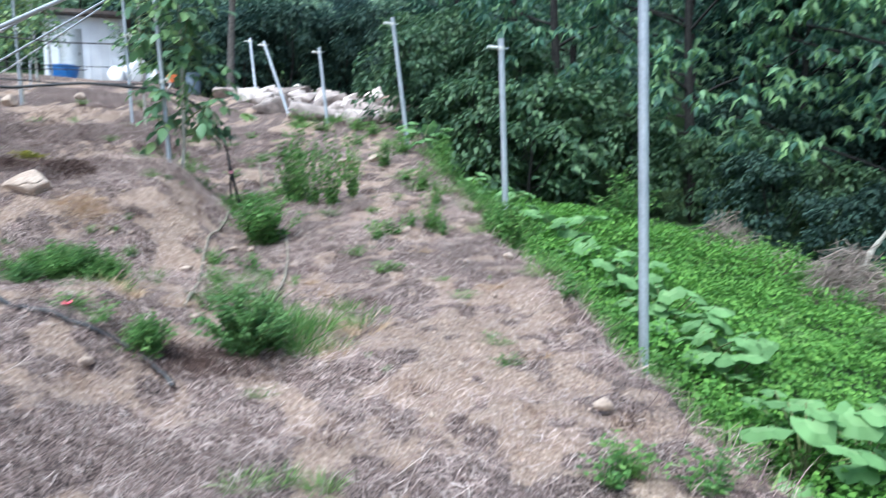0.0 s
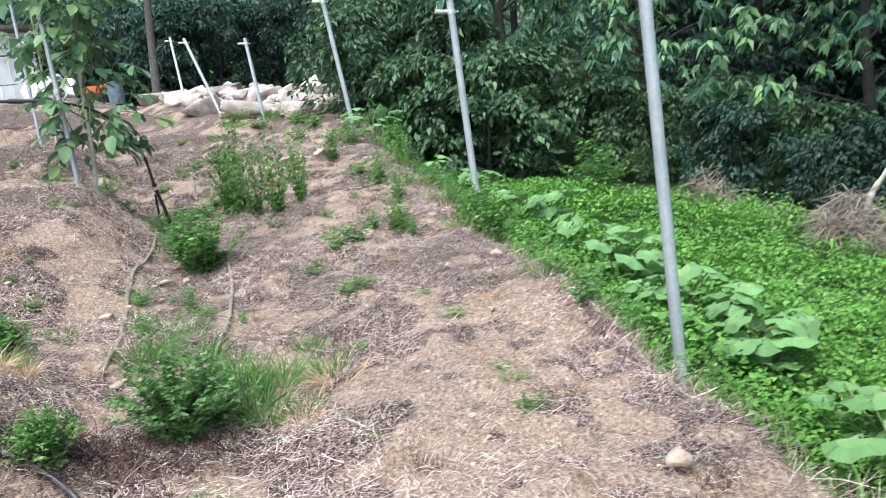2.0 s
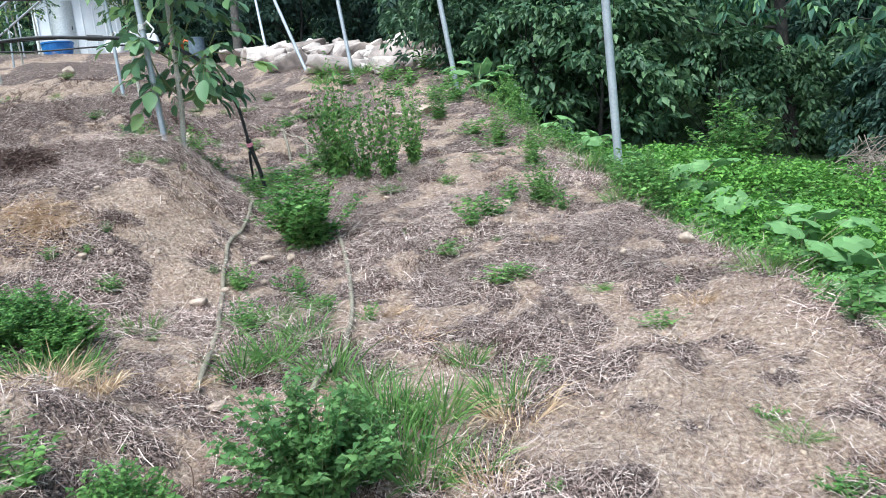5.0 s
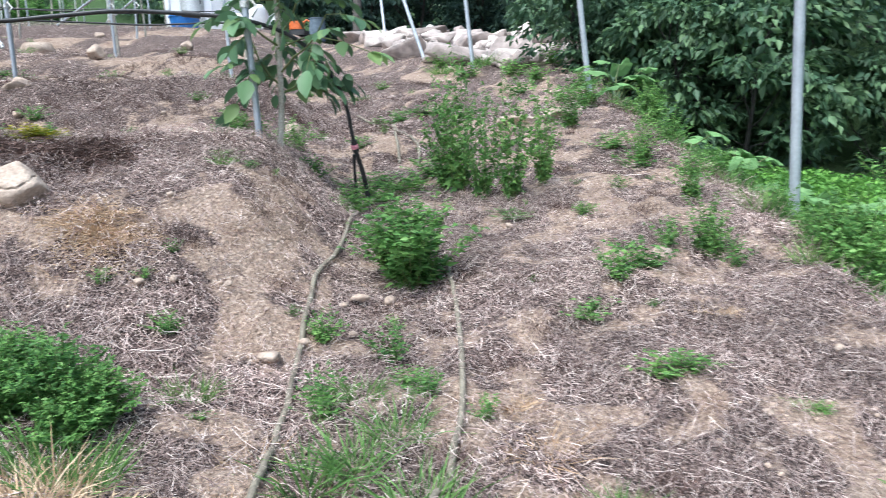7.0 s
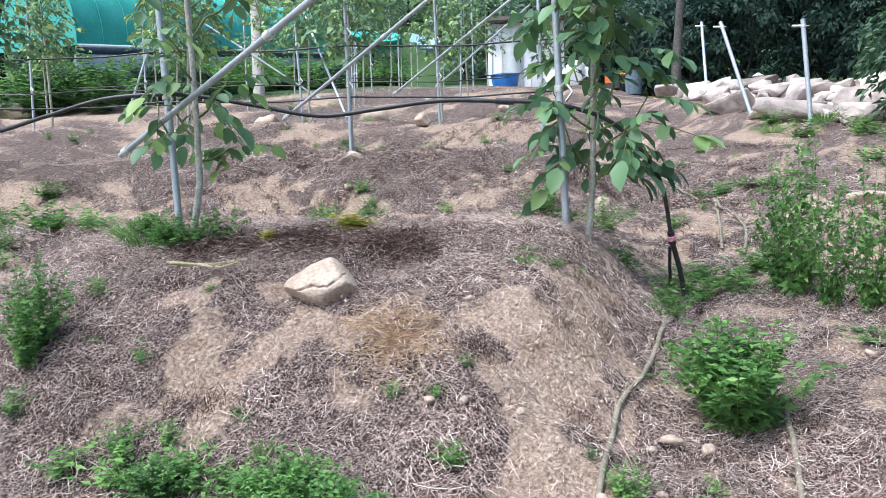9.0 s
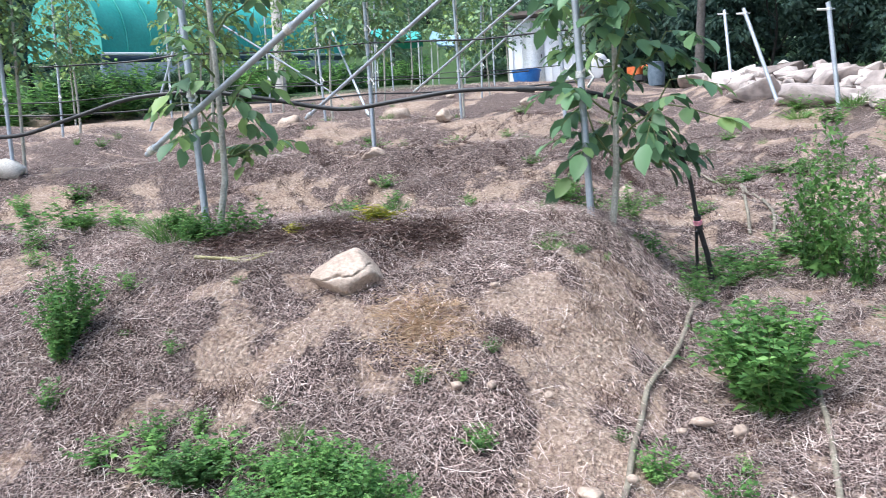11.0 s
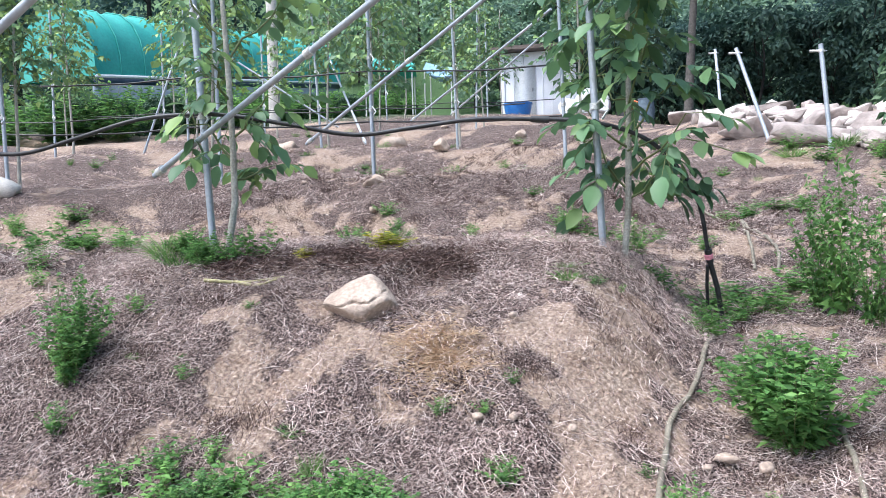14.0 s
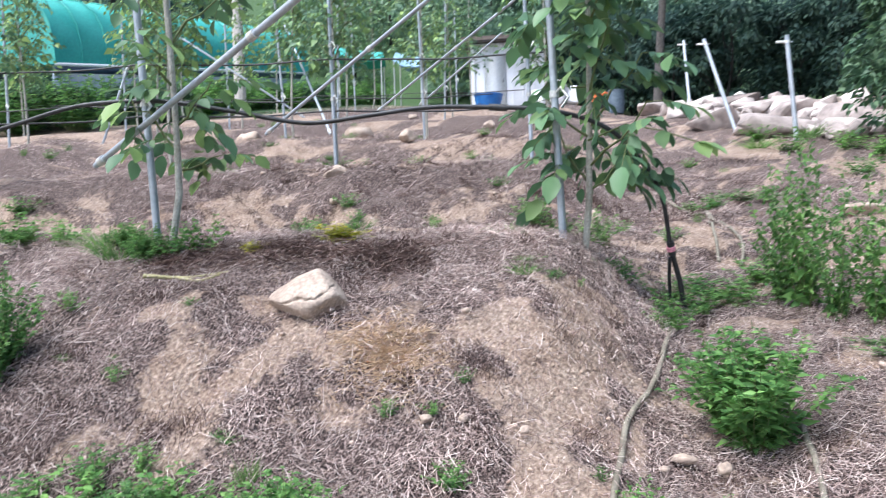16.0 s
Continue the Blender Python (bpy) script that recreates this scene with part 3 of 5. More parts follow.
def big_tree(h, r, low, clumps, per, leaf, droop, trunk_r, lean=0.0, tight=.55, plain=False):
    """Trunk with limbs, and drooping sprays of leaves at the ends of many twigs."""
    wood = []
    tp = np.array([(lean * t * t * h * .3 + .1 * np.sin(3 * t + h), .12 * np.sin(4 * t), h * .92 * t) for t in np.linspace(0, 1, 9)])
    wood += tube(tp, np.linspace(trunk_r, trunk_r * .18, 9), 9)
    C = []
    for i in range(clumps):
        k = rng.uniform(0, 1)
        z = low + (h - low) * k
        prof = np.sqrt(max(.05, 1 - ((k - .42) / .62) ** 2))
        a = rng.uniform(0, 2 * np.pi)
        rr = r * prof * (.6 + .45 * rng.uniform(0, 1) ** .5) * (.8 + .35 * np.sin(3 * a + 5 * k))
        C.append((np.interp(z, tp[:, 2], tp[:, 0]) + rr * np.cos(a), rr * np.sin(a), z))
    C = np.array(C)
    for i in range(0, clumps, 7):
        z0 = max(low * .6, C[i, 2] - rng.uniform(.5, 1.6))
        s = (np.interp(z0, tp[:, 2], tp[:, 0]), np.interp(z0, tp[:, 2], tp[:, 1]), z0)
        q = limb_path(s, C[i], 6, .04)
        wood += tube(q, np.linspace(trunk_r * .28, .012, 6), 5, False)
    P, D = [], []
    for c in C:
        n = int(per * rng.uniform(.6, 1.4))
        size = rng.uniform(.45, 1.0) * tight
        out = unit(c * np.array([1, 1, 0]) + 1e-6)
        o = rnd_dirs(n, -.6, 1) * (rng.uniform(0, 1, (n, 1)) ** .5) * np.array([size, size, size * .7])
        o[:, 2] -= .25 * np.sum((o[:, :2] @ out[:2])[:, None], 1)
        if not plain:
            tips = o[:max(1, n // 9)]
            a = rng.uniform(0, 2 * np.pi, (len(tips), 9))
            o = (tips[:, None] + .02 * rng.normal(size=(len(tips), 9, 3))).reshape(-1, 3)
            P.append(c + o)
            ray = np.stack([np.cos(a), np.sin(a), rng.uniform(-.9, .1, a.shape)], -1).reshape(-1, 3)
            D.append(ray + out * .35 + np.array([0, 0, -droop * .6]))
            continue
        P.append(c + o)
        D.append(unit(o) * .6 + out * .5 + np.array([0, 0, -droop]) + .3 * rng.normal(size=(n, 3)))
    P, D = np.concatenate(P), np.concatenate(D)
    return wood, leaves(P, D, leaf * rng.uniform(.6, 1.2, len(P)), .5 if plain else .36, .2, .1, .6, plain)


def tree(name, x, y, kit, m_leaf, label, group, bark=None, turn=0, size=1.0, sink=.15):
    ob = thing(name, x, y, 0, label, "tree", group)
    part("trunk", kit[0], bark or M_BARK, ob, smooth=True)
    part("crown", kit[1], m_leaf, ob)
    return put(ob, x, y, turn, size, sink=sink)


edge_kits = [big_tree(9.5, 3.2, 1.3, 100, 82, .27, .8, .13, 0, .7), big_tree(9.0, 3.0, 1.9, 92, 82, .27, .85, .12, .4, .7)]
GROUP_E = "broadleaf trees at the field's edge"
EDGE_LABEL = "broadleaf tree with drooping dark green leaves at the field edge"
e0 = tree("broadleaf_tree", 5.6, 16.3, edge_kits[0], M_TREE, EDGE_LABEL, GROUP_E)
e1 = tree("broadleaf_tree", 8.6, 17.6, edge_kits[1], M_TREE, EDGE_LABEL, GROUP_E)
for i, (x, y, s) in enumerate([(3.0, 18.0, 1.0), (11.5, 16.6, 1.05), (13.8, 14.0, 1.0), (15.6, 10.5, 1.05), (16.5, 6.5, 1.0), (6.9, 20.5, 1.25), (19, 14, 1.4), (20, 8, 1.3), (10.5, 25, 1.6), (15.5, 21.5, 1.6), (20, 18, 1.6), (7.9, 12.9, .95), (9.9, 10.9, 1.0), (11.6, 8.4, 1.0)]):
    again((e0, e1)[i % 2], x, y, i * 67 % 360, s)

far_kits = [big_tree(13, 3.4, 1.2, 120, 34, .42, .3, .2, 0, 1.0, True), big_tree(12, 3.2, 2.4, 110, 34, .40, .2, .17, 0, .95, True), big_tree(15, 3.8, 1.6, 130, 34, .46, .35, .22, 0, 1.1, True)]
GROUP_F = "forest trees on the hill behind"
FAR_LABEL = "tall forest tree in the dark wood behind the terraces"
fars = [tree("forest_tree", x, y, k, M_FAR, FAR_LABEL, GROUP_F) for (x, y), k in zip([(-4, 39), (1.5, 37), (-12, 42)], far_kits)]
for i, (x, y, s) in enumerate([(11.0, 20.5, .85), (2.6, 22.5, .8), (15.5, 18.0, .85), (4.6, 25.0, .9), (12.0, 25, 1.0), (1.2, 28.5, .85)]):
    again((e0, e1)[i % 2], x, y, i * 97, s * 1.15)
for o, s in zip(fars, (.42, .45, .36)):
    put(o, o.location.x, o.location.y, 0, s)
hill = tree("hill_tree", -6, 60, big_tree(13, 3.8, .8, 84, 20, .9, .2, .2, 0, 1.1, True), M_HILL_HAZE, "hillside tree above the wood, distance haze put into its pale leaf colour", "trees on the upper hillside")
tree("tall_tree", -7.8, 30, big_tree(12.5, 3.3, 4.6, 60, 50, .28, .4, .17, .25, .75, True), M_SHRUB, "tall tree with a bare grey trunk before the wood", "forest trees on the hill behind", M_GBARK, sink=.2)
k = 0
# Front row gets the shade-dark leaf colour, rows behind the haze-pale one.
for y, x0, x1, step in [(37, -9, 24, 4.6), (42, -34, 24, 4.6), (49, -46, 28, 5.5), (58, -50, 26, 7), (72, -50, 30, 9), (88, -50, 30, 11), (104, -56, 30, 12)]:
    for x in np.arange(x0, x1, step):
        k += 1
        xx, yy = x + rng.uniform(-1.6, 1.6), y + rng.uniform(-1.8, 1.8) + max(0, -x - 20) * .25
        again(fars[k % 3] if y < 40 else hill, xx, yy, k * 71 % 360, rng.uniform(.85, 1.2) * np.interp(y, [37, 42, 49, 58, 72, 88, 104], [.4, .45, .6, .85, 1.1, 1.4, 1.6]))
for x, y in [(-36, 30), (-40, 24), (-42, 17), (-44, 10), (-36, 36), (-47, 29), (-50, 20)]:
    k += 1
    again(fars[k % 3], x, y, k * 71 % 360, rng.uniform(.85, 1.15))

# shrubs between the posts and the wood
shrub_kit = big_tree(2.3, 1.25, .15, 70, 38, .18, .5, .04, 0, .34, True)
shrub = tree("shrub", 1.0, 15.4, shrub_kit, M_SHRUB, "dense green shrub at the top of the bank", "shrubs on the bank")
for i, (x, y, s) in enumerate([(.3, 16.4, .8), (-.5, 16.4, .85), (1.9, 15.0, 1.0), (2.9, 15.6, 1.1), (1.6, 17.2, 1.3), (.4, 18.6, 1.0), (3.9, 15.2, .8), (-.1, 20.0, .8), (6.5, 14.9, .9), (5.0, 14.9, .7), (.6, 22, 1.1), (.5, 24.5, 1.2), (-.4, 27, 1.2), (6.9, 13.0, .7)]):
    again(shrub, x, y, i * 83 % 360, s)

# Same shrub shape as on the bank, in the shade-darkened leaf colour.
under = tree("undergrowth_shrub", 9.6, 15.9, shrub_kit, M_UNDER, "undergrowth shrub with the wood's shade put into its leaf colour", "undergrowth in the wood")
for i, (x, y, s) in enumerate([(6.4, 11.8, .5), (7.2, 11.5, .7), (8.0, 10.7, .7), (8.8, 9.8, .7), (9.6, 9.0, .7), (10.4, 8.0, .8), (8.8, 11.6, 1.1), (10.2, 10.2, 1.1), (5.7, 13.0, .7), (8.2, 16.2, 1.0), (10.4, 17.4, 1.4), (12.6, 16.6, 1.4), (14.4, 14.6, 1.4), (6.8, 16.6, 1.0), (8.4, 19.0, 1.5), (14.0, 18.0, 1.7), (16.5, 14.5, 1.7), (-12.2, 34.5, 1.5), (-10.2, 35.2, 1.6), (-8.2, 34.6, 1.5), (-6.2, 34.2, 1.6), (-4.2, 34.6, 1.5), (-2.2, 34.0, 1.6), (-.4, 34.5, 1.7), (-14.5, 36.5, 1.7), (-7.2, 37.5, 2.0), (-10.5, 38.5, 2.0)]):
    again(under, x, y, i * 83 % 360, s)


# ---- hoses and wires ----
def curve_pts(P, n):
    """A smooth line through the points P, n steps between each two."""
    P = np.asarray(P, float)
    Q = np.vstack([2 * P[0] - P[1], P, 2 * P[-1] - P[-2]])
    out = []
    for i in range(1, len(Q) - 2):
        for t in np.arange(n) / n:
            a, b, c, d = Q[i - 1:i + 3]
            out.append(.5 * (2 * b + (c - a) * t + (2 * a - 5 * b + 4 * c - d) * t * t + (3 * b - a - 3 * c + d) * t ** 3))
    return np.array(out + [P[-1]])


def ground_hose(name, P, r, material, label):
    q = curve_pts([(x, y, 0) for x, y in P], 8)
    q[:, 2] = ground_z(q[:, 0], q[:, 1]) + r * 1.1 + .012
    return tagged(part(name, tube(q, r, 8), material, smooth=True), label, "hose", "hoses on the slope")


ground_hose("garden_hose", [(-1.78, 5.12), (-1.81, 5.38), (-1.86, 5.61), (-1.89, 5.79), (-1.97, 6.13), (-2.02, 6.37), (-2.07, 6.64), (-2.13, 6.97), (-2.14, 7.45), (-2.2, 8.0), (-2.28, 8.6)], .0135, M_GREYHOSE, "dusty grey-brown hose running up over the litter")
ground_hose("garden_hose", [(-1.4, 5.0), (-1.26, 5.4), (-1.25, 5.64), (-1.25, 5.84), (-1.3, 6.26), (-1.35, 6.58), (-1.41, 6.9), (-1.5, 7.3)], .0125, M_GREYHOSE, "thin dusty hose ending under a green bush")
ground_hose("garden_hose", [(-3.3, 12.4), (-2.72, 11.6), (-2.53, 10.9), (-2.3, 10.0)], .013, M_GREYHOSE, "dusty hose across the upper path")
ground_hose("garden_hose", [(-2.72, 11.62), (-2.37, 10.85), (-2.17, 10.27), (-2.12, 9.9)], .013, M_GREYHOSE, "dusty hose branching across the upper path")
ground_hose("black_hose", [(-3.2, 4.42), (-2.8, 4.32), (-2.45, 4.18), (-2.23, 4.08), (-1.95, 4.1), (-1.81, 4.14), (-1.68, 4.10), (-1.56, 4.02), (-1.47, 3.95)], .014, M_BLACK, "black polythene hose lying over the front mound")

ROW = np.array([-.88, -.475]) / np.hypot(.88, .475)
aerial = curve_pts([(-8.2, 5.15, 2.62), (-7.1, 5.75, 2.55), (-6.37, 6.16, 2.39), (-6.04, 6.35, 2.35), (-5.7, 6.53, 2.44), (-5.37, 6.72, 2.54), (-5.04, 6.9, 2.56), (-4.82, 7.02, 2.54), (-4.54, 7.18, 2.48), (-4.17, 7.38, 2.4), (-3.86, 7.55, 2.43),
                    (-3.53, 7.74, 2.47), (-3.21, 7.92, 2.46), (-2.9, 8.07, 2.43), (-2.63, 8.24, 2.33), (-2.46, 8.36, 2.15), (-2.36, 8.48, 1.92), (-2.33, 8.57, 1.62)], 6)
drip = tagged(part("drip_hose", tube(aerial, .0135, 8), M_BLACK, smooth=True), "black irrigation hose strung along the tree row", "hose", "irrigation lines")
part("connector", tube([(-3.22, 7.915, 2.462), (-3.12, 7.965, 2.452)], .021, 8), M_BLACK, drip, "black push-fit connector")
valve = part("valve", tube([(-2.33, 8.57, 1.63), (-2.325, 8.6, 1.55)], .023, 10), M_BLACK, drip, "black hose valve", smooth=True)
part("tape", tube([(-2.328, 8.572, 1.60), (-2.326, 8.584, 1.575)], .027, 10), M_PINKTAPE, drip, "pink marking tape")
part("down_pipe", tube([(-2.325, 8.6, 1.55), (-2.30, 8.68, 1.38), (-2.29, 8.75, 1.2)], .017, 8), M_BLACK, drip, smooth=True)
part("down_pipe", tube([(-2.34, 8.59, 1.53), (-2.36, 8.66, 1.4), (-2.37, 8.72, 1.25)], .011, 8), M_BLACK, drip, smooth=True)


# ---- trellis posts and braces ----
def trellis_post(x, y, h, dx, dy, label, r=.022):
    z = float(plain_z(x, y))
    ob = thing("trellis_post", x, y, z, label, "post", "posts in the tree rows")
    part("pipe", tube([(-dx * .05, -dy * .05, -.1), (dx * .5, dy * .5, h * .5), (dx, dy, h)], r, 10), M_STEEL, ob, smooth=True)
    for k in (.3, .52):
        c = np.array([dx * k, dy * k, h * k])
        band = part("clip", tube([c - (0, 0, .02), c + (0, 0, .02)], r * 1.35, 10), M_CLAMP, ob, "pale wire clip")
        part("tie", tube([c, c + (.06, -.05, .03), c + (.10, -.04, -.03), c + (.07, -.06, -.09)], .009, 5), M_CLAMP, band)
    return ob


POST_LABEL = "galvanised trellis pipe beside a young walnut tree"
trellis_post(-2.85, 8.12, 2.9, -.1, -.05, POST_LABEL)
trellis_post(-4.98, 6.95, 2.9, -.12, -.07, POST_LABEL)
trellis_post(-7.1, 5.8, 2.8, -.05, 0, POST_LABEL)
trellis_post(-6.7, 10.9, 2.8, -.03, -.02, POST_LABEL)
trellis_post(-9.87, 8.3, 2.8, -.08, -.04, POST_LABEL)
for x, y in [(-4.75, 12.1), (-8.2, 9.9), (-8.06, 15.14), (-10.2, 14.0), (-12.4, 12.9), (-14.6, 11.7), (-9.8, 18.9), (-12, 17.8), (-14.2, 16.6), (-16.4, 15.5), (-11.5, 22.6), (-14, 21.2)]:
    trellis_post(x, y, 2.8, rng.uniform(-.12, .12), rng.uniform(-.08, .08), POST_LABEL)
foot = rock(-9.9, 8.28, .4, .34, .26, 31, "pale rough stone footing round a trellis post", .4, material=M_CONC, z=2.33, name="footing", group="footings")


def brace(a, b, r, label="galvanised diagonal brace pipe over the tree row"):
    a, b = np.array(a, float), np.array(b, float)
    ob = thing("brace", *a, label, "brace", "diagonal braces")
    part("pipe", tube([0 * a, (b - a) / 2, b - a], r, 10), M_STEEL, ob, smooth=True)
    e = unit(b - a)
    part("clamp", tube([e * .05, e * .11], r * 1.5, 10), M_CLAMP, ob, "pale pipe clamp")
    part("clamp", tube([(b - a) * .6, (b - a) * .6 + e * .05], r * 1.4, 10), M_CLAMP, ob, "pale pipe clamp")
    return ob


brace((-5.45, 6.89, 2.20), (-2.9, 6.55, 3.09), .019)
brace((-5.45, 5.42, 2.40), (-3.6, 5.76, 3.35), .021)
brace((-7.3, 10.4, 2.82), (-4.5, 9.88, 3.95), .02)
brace((-8.6, 14.5, 3.63), (-5.6, 13.7, 4.85), .02)
brace((-10.4, 18.8, 4.4), (-7.6, 18.0, 5.7), .022)
brace((-8.9, 13.6, 3.2), (-11.2, 15.2, 5.6), .02, "thin white brace pipe among the trees")
brace((-11.8, 16.4, 4.0), (-14.2, 15.0, 5.9), .02, "thin white brace pipe among the trees")
brace((-14.2, 13.2, 3.2), (-13.6, 13.9, 5.9), .022, "thin white brace pipe among the trees")


# ---- young walnut trees ----
def walnut_tree(h, boughs, seed, most, leaf=1.0, near=True, low=.15):
    """A staked sapling: thin trunk, upright boughs, compound leaves of five to seven leaflets."""
    trunk = np.array([(.05 * np.sin(2.2 * t + seed), .05 * np.sin(3.1 * t + 2 * seed) , h * t) for t in np.linspace(0, 1, 9)])
    trunk[0, :2] = 0
    wood, stalk, P, D, L = [], [], [], [], []
    for i in range(boughs):
        z0 = h * (low + (.93 - low) * ((i + rng.uniform(0, .8)) / boughs) ** 1.25)
        s = np.array([np.interp(z0, trunk[:, 2], trunk[:, j]) for j in range(3)])
        a = i * 2.4 + rng.uniform(-.5, .5)
        ln = rng.uniform(.22, .5) * (1.15 - .5 * z0 / h)
        e = s + np.array([np.cos(a) * ln, np.sin(a) * ln, rng.uniform(.1, .45)])
        q = limb_path(s, e, 5, .02)
        wood.append(tube(q, np.linspace(.009, .004, 5), 5, False))
        for kk in range(rng.integers(4, most)):
            at0 = q[rng.integers(1, 5)]
            b = a + rng.uniform(-1.6, 1.6)
            rach = rng.uniform(.15, .34)
            dv = np.array([np.cos(b), np.sin(b), rng.uniform(-.6, .4)])
            r = at0 + np.linspace(0, 1, 4)[:, None] * dv * rach - np.array([0, 0, 1]) * (np.linspace(0, 1, 4)[:, None] ** 2) * .07
            stalk += tube(r, .0025, 3, False)
            perp = np.cross(unit(dv), (0, 0, 1.0))
            n = 5 if rach < .22 else 7
            for m in range(n):
                u = .35 + .65 * (m // 2) / max(1, (n - 1) // 2)
                c = np.array([np.interp(u, np.linspace(0, 1, 4), r[:, j]) for j in range(3)])
                side = 0 if m == n - 1 else (1 if m % 2 else -1)
                P.append(c)
                D.append(unit(dv) * (.55 if side else 1) + perp * side * .8 + (0, 0, rng.uniform(-.9, -.2)))
                L.append(leaf * rng.uniform(.07, .175) * (1.2 if side == 0 else 1))
    return trunk, wood, (oval_leaves if near else leaves)(np.array(P), np.array(D), np.array(L), .6), stalk


def young_tree(x, y, kit, turn=0):
    ob = thing("walnut_sapling", x, y, 0, "young walnut tree with pale trunk and broad green leaflets", "tree", "young walnut trees")
    part("trunk", tube(kit[0], np.linspace(.022, .009, len(kit[0])), 9), M_YBARK, ob, "pale smooth trunk", smooth=True)
    for bough in kit[1]:
        part("bough", bough, M_STEM, ob)
    tagged(part("foliage", kit[2], M_WALNUT, ob), kind="stuff")
    tagged(part("leaf_stalk", kit[3], M_STEM, ob), kind="stuff")
    return put(ob, x, y, turn, sink=.03)


w_kits = [walnut_tree(2.7, 20, 1, 7, .95), walnut_tree(2.9, 13, 2, 6, .85), walnut_tree(3.1, 24, 3, 6, .7, False, .36), walnut_tree(3.2, 30, 4, 6, .74, False, .4)]
wal = [young_tree(-2.76, 8.24, w_kits[0], 40), young_tree(-4.74, 6.84, w_kits[1], 110), young_tree(-6.78, 11.02, w_kits[2], 0), young_tree(-6.95, 5.7, w_kits[3], 0)]
for i, (x, y, s) in enumerate([(-4.6, 12.25, .9), (-8.3, 9.95, 1), (-10.0, 8.5, 1.0), (-10.1, 8.2, 1.0), (-8.1, 15.3, 1), (-10.1, 14.1, 1.05), (-12.3, 13.0, 1), (-14.4, 11.9, 1.1), (-9.7, 19.1, 1), (-11.9, 18.0, 1.1), (-14.0, 16.8, 1), (-16.2, 15.7, 1.1), (-11.2, 22.9, 1),
                               (-13.6, 21.5, 1.1), (-16, 20.2, 1.1), (-18.4, 19, 1.1), (-18.6, 14.4, 1.1), (-12.0, 6.9, 1.05)]):
    again(wal[2 + i % 2], x, y, i * 101 % 360, s)
# a low spray of leaves reaching out over the hose
spray = [np.array((-2.72, 8.22, 2.25)), np.array((-2.5, 8.26, 2.33)), np.array((-2.3, 8.28, 2.28)), np.array((-2.1, 8.27, 2.2))]
sob = tagged(part("walnut_spray", tube(spray, np.linspace(.007, .003, 4), 5), M_STEM), "low walnut twig with broad leaflets over the hose", "twig")
part("foliage", oval_leaves([spray[1], spray[1], spray[2], spray[2], spray[3], spray[3], spray[3]], [(.2, -.9, -.5), (.3, .9, -.3), (.3, -.9, -.8), (.4, .8, -.6), (.9, -.2, -.3), (.6, -.8, -.6), (.6, .7, -.4)], [.12, .12, .15, .14, .19, .16, .16], .62, .15, .15), M_WALNUT, sob)

# irrigation lines of the upper rows
for (x0, y0), ln, up in [((-4.6, 12.2), 9.5, .75), ((-7.0, 15.7), 11, .8), ((-8.3, 20.0), 11, .8), ((-4.6, 12.16), 9.5, 1.35)]:
    s = np.linspace(0, ln, 60)
    q = np.stack([x0 + ROW[0] * s, y0 + ROW[1] * s, 0 * s], 1)
    q[:, 2] = plain_z(q[:, 0], q[:, 1]) + up - .07 * np.abs(np.sin(s / 2.4 * np.pi)) + .03 * vnoise(s, s, 1.1, 5)
    q[:, 2] = .5 * q[:, 2] + .5 * q[:, 2].mean()
    tagged(part("drip_hose", tube(q, .011, 6), M_BLACK, smooth=True), "black irrigation hose strung along an upper tree row", "hose", "irrigation lines")


# ---- rocks on the slope ----
def cushion_rock(w, d, h, seed):
    """A smooth flat-lying boulder, squarish with rounded edges, a sloping shoulder and one crack across its face."""
    bm = bmesh.new()
    bmesh.ops.create_icosphere(bm, subdivisions=6, radius=1)
    v = np.array([q.co[:] for q in bm.verts])
    f = np.array([[q.index for q in p.verts] for p in bm.faces])
    bm.free()
    v = v / (np.abs(v) ** 3.2).sum(1, keepdims=True) ** (1 / 3.2)
    v[:, 2] *= 1 + .18 * v[:, 0]
    v += .035 * np.stack([vnoise(v[:, 0] + v[:, 2], v[:, 1] - v[:, 2], .55, seed + i) for i in range(3)], 1)
    v += .012 * np.stack([vnoise(v[:, 0] - v[:, 2], v[:, 1] + v[:, 2], .15, seed + 5 + i) for i in range(3)], 1)
    line = .8 * v[:, 2] + .45 * v[:, 1] - .3 * v[:, 0] - .5 + .05 * np.sin(7 * v[:, 0]) + .03 * vnoise(v[:, 0], v[:, 1], .12, seed)
    v *= (1 - .12 * np.exp(-(line / .016) ** 2) * (v[:, 2] > 0))[:, None]
    v = v * np.array([w, d, h]) / 2 @ np.array(pose(0, 0, 0, 44, 0, 0).to_3x3()).T
    for n, k in (((-.5, -.1, .85), .104), ((.74, -.1, .66), .145), ((-.55, -.35, -.75), .10), ((.5, -.6, -.6), .13)):
        n = unit(np.array(n))
        e = v @ n - k - .004 * vnoise(v[:, 0], v[:, 2], .06, 3)
        v = v - (.5 * (e + np.sqrt(e * e + .0002)))[:, None] * n * .85
    return [(v, f)]


